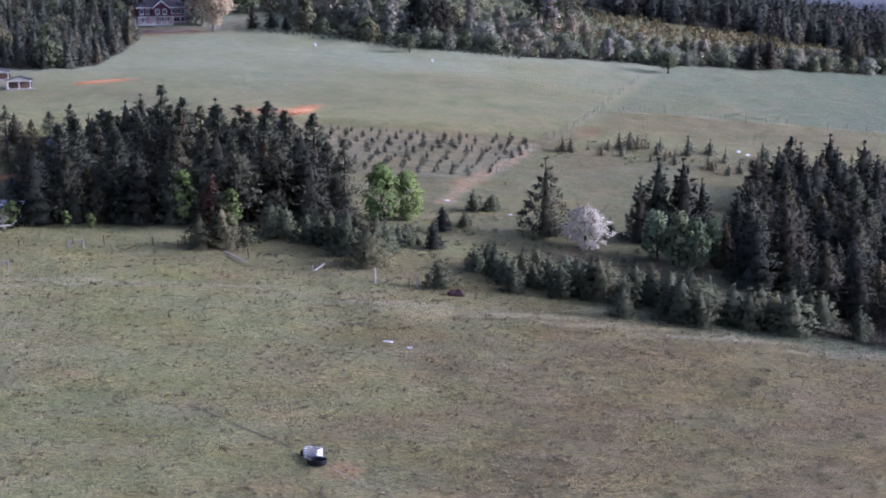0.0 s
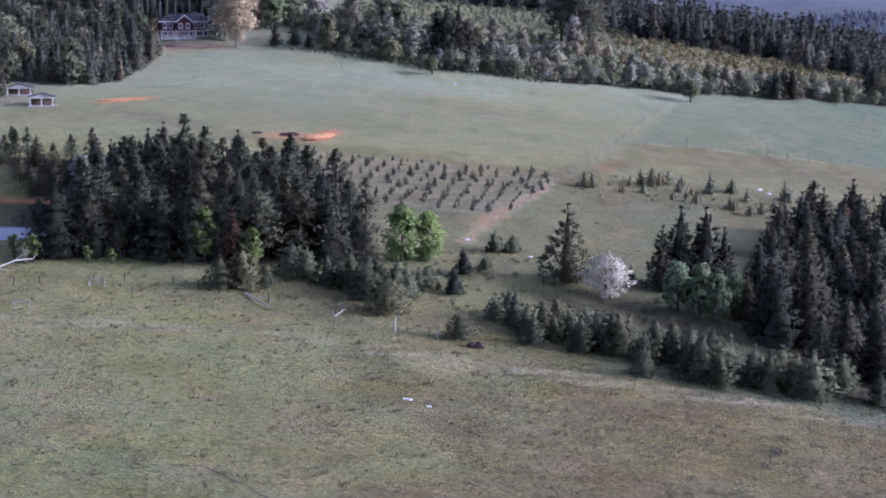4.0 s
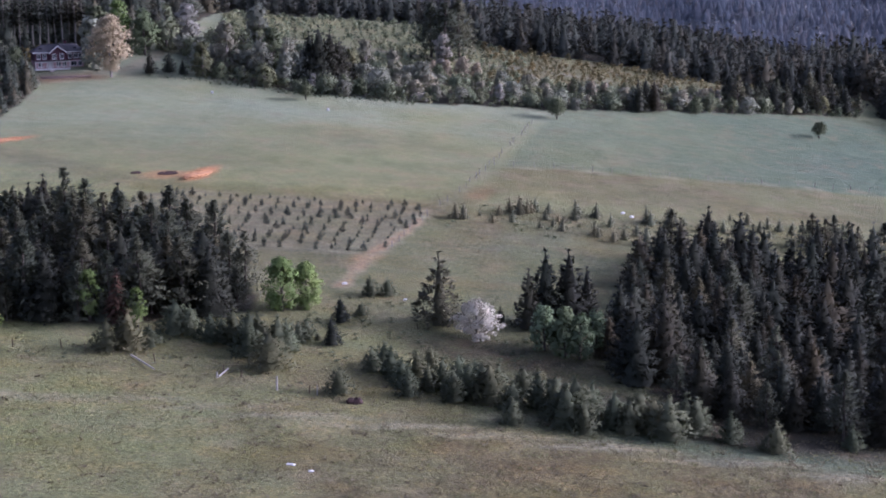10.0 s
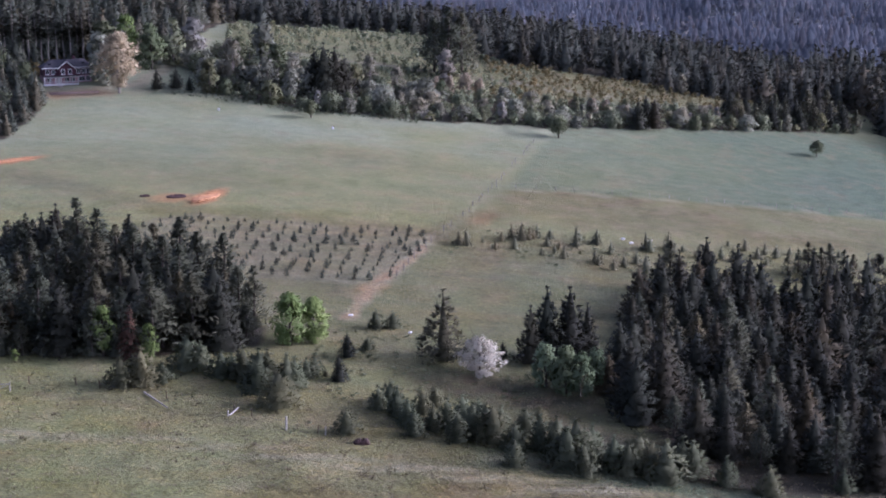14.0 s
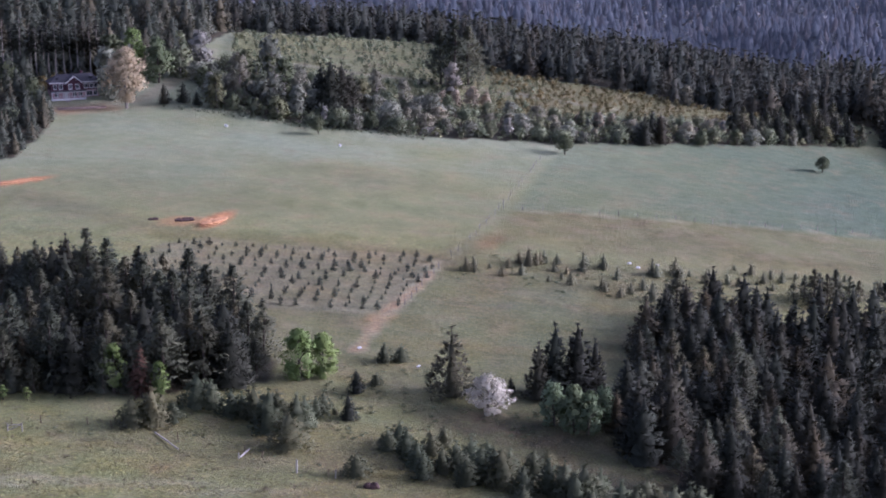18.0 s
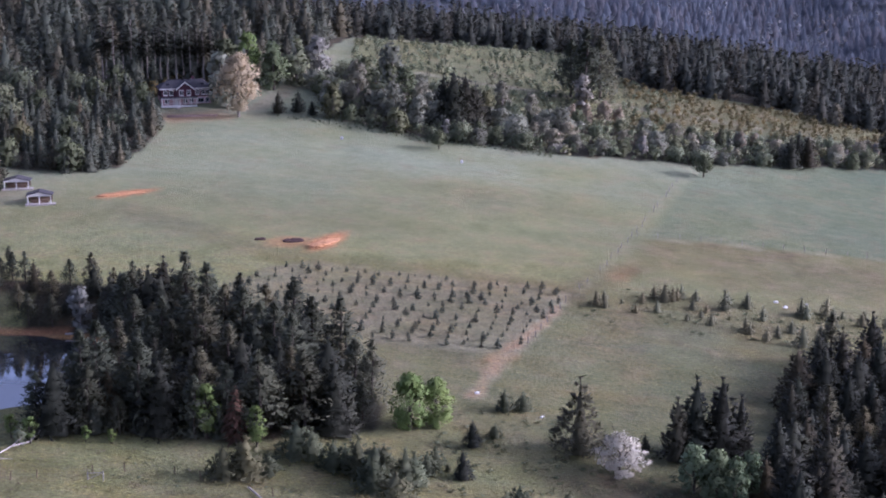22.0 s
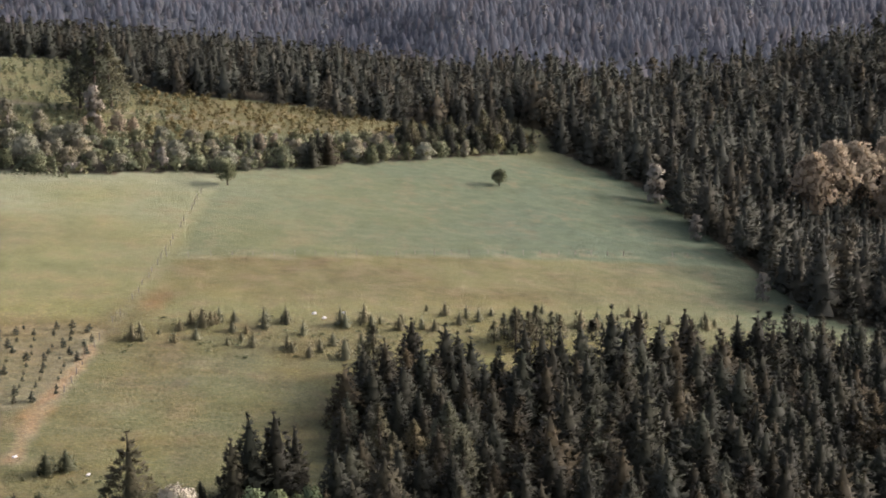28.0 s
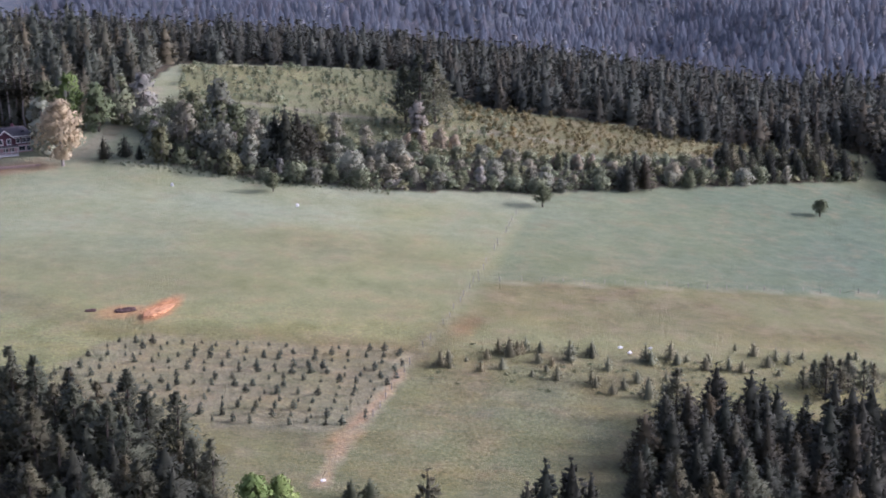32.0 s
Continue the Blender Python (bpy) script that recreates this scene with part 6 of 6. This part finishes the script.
for i in range(15):
    one_broad("bare_stem_tree", "tall grey tree with a long pale bare trunk", TALL, -210 + i * 1.35 + rng.normal(0, 0.5), 321 + rng.normal(0, 2.5), rng.uniform(0, 360), rng.uniform(1.1, 1.35), "bare-stemmed trees of the left wood")
for i in range(16):
    x, y = -124 + i * 2.0 + rng.normal(0, 0.5), 438 + i * 0.75 + rng.normal(0, 1.2)
    one_broad("bare_stem_tree", "tall fir with a long pale bare trunk behind the house", TALLF, x, y, rng.uniform(0, 360), rng.uniform(0.85, 1.1), "bare-stemmed firs behind the house")
for i in range(12):
    x, y = -168 + i * 3.0 + rng.normal(0, 0.5), 360 + i * 1.6 + rng.normal(0, 1.5)
    one_broad("bare_stem_tree", "tall fir with a long pale bare trunk behind the barn", TALLF, x, y, rng.uniform(0, 360), rng.uniform(0.8, 1.0), "bare-stemmed firs behind the barn")
BIG_GREEN = broad(18, 5.0, 60, 40, 0.36, 480, M_LEAF_DULL, 0.5, M_PALEBARK)
one_broad("broadleaf_tree", "tall fresh green tree beside bare grey trunks", BIG_GREEN, -187.5, 328.0)
one_broad("broadleaf_tree", "tall fresh green tree beside bare grey trunks", BIG_GREEN, -181.5, 331.0, 120, 0.9)
DARKLEAF = broad(7.5, 3.6, 40, 34, 0.3, 460, M_FIR, 0.15)
for x, y, s in ((-132.5, 345.5, 1.3), (-127.0, 350.0, 1.25), (-123.5, 355.0, 1.0), (-128.0, 363.0, 1.2)):
    one_broad("broadleaf_tree", "dark round-headed tree beside the white barn", DARKLEAF, x, y, 100 * s, s, "dark trees by the barn")

# ---- planted saplings ----
SAP = [plant_mesh("crown", *conifer_arrays(1.7, 0.8, 8, 7, 600 + k, 0.04, -0.1, False, 0.72), M_SAPLING) for k in range(3)]
SAP_TRUNK = trunk_mesh("trunk", 1.6, 0.04, M_BARK, sides=4)
rng = np.random.RandomState(80)
ROWS, COLS = 12, 22
for i in range(ROWS):
    for j in range(COLS):
        x = -62 + j * 3.3 + (i % 2) * 0.5 - 0.30 * (ROWS - i) + rng.normal(0, 0.35)
        y = 285.5 + i * 3.0 + 0.02 * (x + 30) + rng.normal(0, 0.3)
        if inside(x, y, PLOT) and rng.rand() > 0.12:
            k = rng.randint(3)
            tree_thing("sapling", "small dark green planted fir sapling on bare ground", "sapling", SAP[k], SAP_TRUNK, x, y, rng.uniform(0, 360), 0.45 + 0.8 * rng.rand() ** 1.3, "planted saplings in rows")


# ---- grass ----
def tufts(name, label, n, seed, mat, box_, low, high, flat, keep):
    """Low ragged tufts of blades, kept flat so that they cast few dark specks."""
    rng = np.random.RandomState(seed)
    x, y = rng.uniform(box_[0], box_[1], n), rng.uniform(box_[2], box_[3], n)
    ok = keep(x, y, rng.rand(n)) & (pond_far(x, y) > 1.1)
    x, y = x[ok], y[ok]
    z = ground_z(x, y) + 0.10 * lump(x, y, 9, 3) + 0.22 * lump(x, y, 31, 4) - 0.04
    n = len(x)
    B = 5
    s = rng.uniform(low, high, n)[:, None]
    az = rng.uniform(0, 6.28, (n, B))
    r0 = rng.uniform(0, 0.35, (n, B)) * s
    cx, cy = x[:, None] + np.cos(az) * r0 * 1.6, y[:, None] + np.sin(az) * r0
    w = 0.16 * s * rng.uniform(0.7, 1.3, (n, B))
    hgt = s * flat * rng.uniform(0.6, 1.2, (n, B))
    le = s * 0.5 * rng.uniform(0.3, 1.2, (n, B))
    a2 = az + rng.normal(0, 0.6, (n, B))
    zz = np.repeat(z[:, None], B, 1)
    p0 = np.stack([cx - np.sin(a2) * w, cy + np.cos(a2) * w, zz], -1)
    p1 = np.stack([cx + np.sin(a2) * w, cy - np.cos(a2) * w, zz], -1)
    p2 = np.stack([cx + np.cos(a2) * le, cy + np.sin(a2) * le, zz + hgt], -1)
    V = np.stack([p0, p1, p2], 2).reshape(-1, 3)
    tagged(new(name, mesh_np(name, V, np.arange(len(V)).reshape(-1, 3), mat)), label, "grass", kind="stuff")


def patchy(size, seed, cut):
    return lambda x, y, r: lump(x, y, size, seed) * 0.5 + 0.5 + 0.35 * lump(x, y, size * 4, seed + 1) > cut + r * 0.6


tufts("grass", "ragged tufts of green pasture grass", 22000, 1, M_GRASS, (-105, 105, 112, 236), 0.3, 1.3, 0.18, patchy(6, 31, 0.25))
tufts("dry_grass", "ragged tufts of dry straw-coloured grass", 40000, 2, M_STRAW, (-105, 105, 112, 232), 0.3, 1.3, 0.22, lambda x, y, r: patchy(7, 41, 0.3)(x, y, r) & (r < 0.25 + 0.75 * smooth(-40, 25, x)))
tufts("meadow_grass", "low tufts of meadow grass between the stands", 9000, 3, M_GRASS, (-60, 170, 236, 330), 0.3, 0.9, 0.22, patchy(9, 51, 0.4))


def ribbon(name, label, pts, width, mat, seed, category="path"):
    """A narrow ragged trodden path that follows the ground."""
    rng = np.random.RandomState(seed)
    V = []
    for (ax, ay), (bx, by) in zip(pts, pts[1:]):
        n = int(math.hypot(bx - ax, by - ay) / 0.7)
        dx, dy = (bx - ax) / math.hypot(bx - ax, by - ay), (by - ay) / math.hypot(bx - ax, by - ay)
        for i in range(n):
            x, y = ax + (bx - ax) * i / n, ay + (by - ay) * i / n
            for sg in (-1, 1):
                w = sg * width / 2 * rng.uniform(0.35, 1.25)
                V.append((x - dy * w, y + dx * w))
    V = np.array(V)
    z = ground_z(V[:, 0], V[:, 1]) + 0.10 * lump(V[:, 0], V[:, 1], 9, 3) + 0.22 * lump(V[:, 0], V[:, 1], 31, 4) + 0.05
    i = np.arange(0, len(V) - 2, 2)
    i = i[np.repeat(rng.rand(len(i) // 3 + 1) > 0.3, 3)[:len(i)]]
    tagged(new(name, mesh_np(name, np.c_[V, z], np.stack([i, i + 1, i + 3, i + 2], 1), mat)), label, category, kind="structure")


M_TROD_PALE = plain("trodden_straw", (0.27, 0.23, 0.15), 0.95, 1.5, 0.3, 0.03)
M_TROD = plain("trodden_soil", (0.105, 0.085, 0.058), 0.95, 1.5, 0.4, 0.03)
ribbon("trodden_path", "narrow dark trodden cattle path through grass", [(-27, 157.5), (-20, 152), (-13, 146), (-10.5, 143.5)], 0.30, M_TROD, 1)
ribbon("trodden_path", "narrow trodden cattle path through dry grass", [(-6.5, 139.6), (0, 133), (9, 124), (20, 114)], 0.3, M_TROD_PALE, 2)
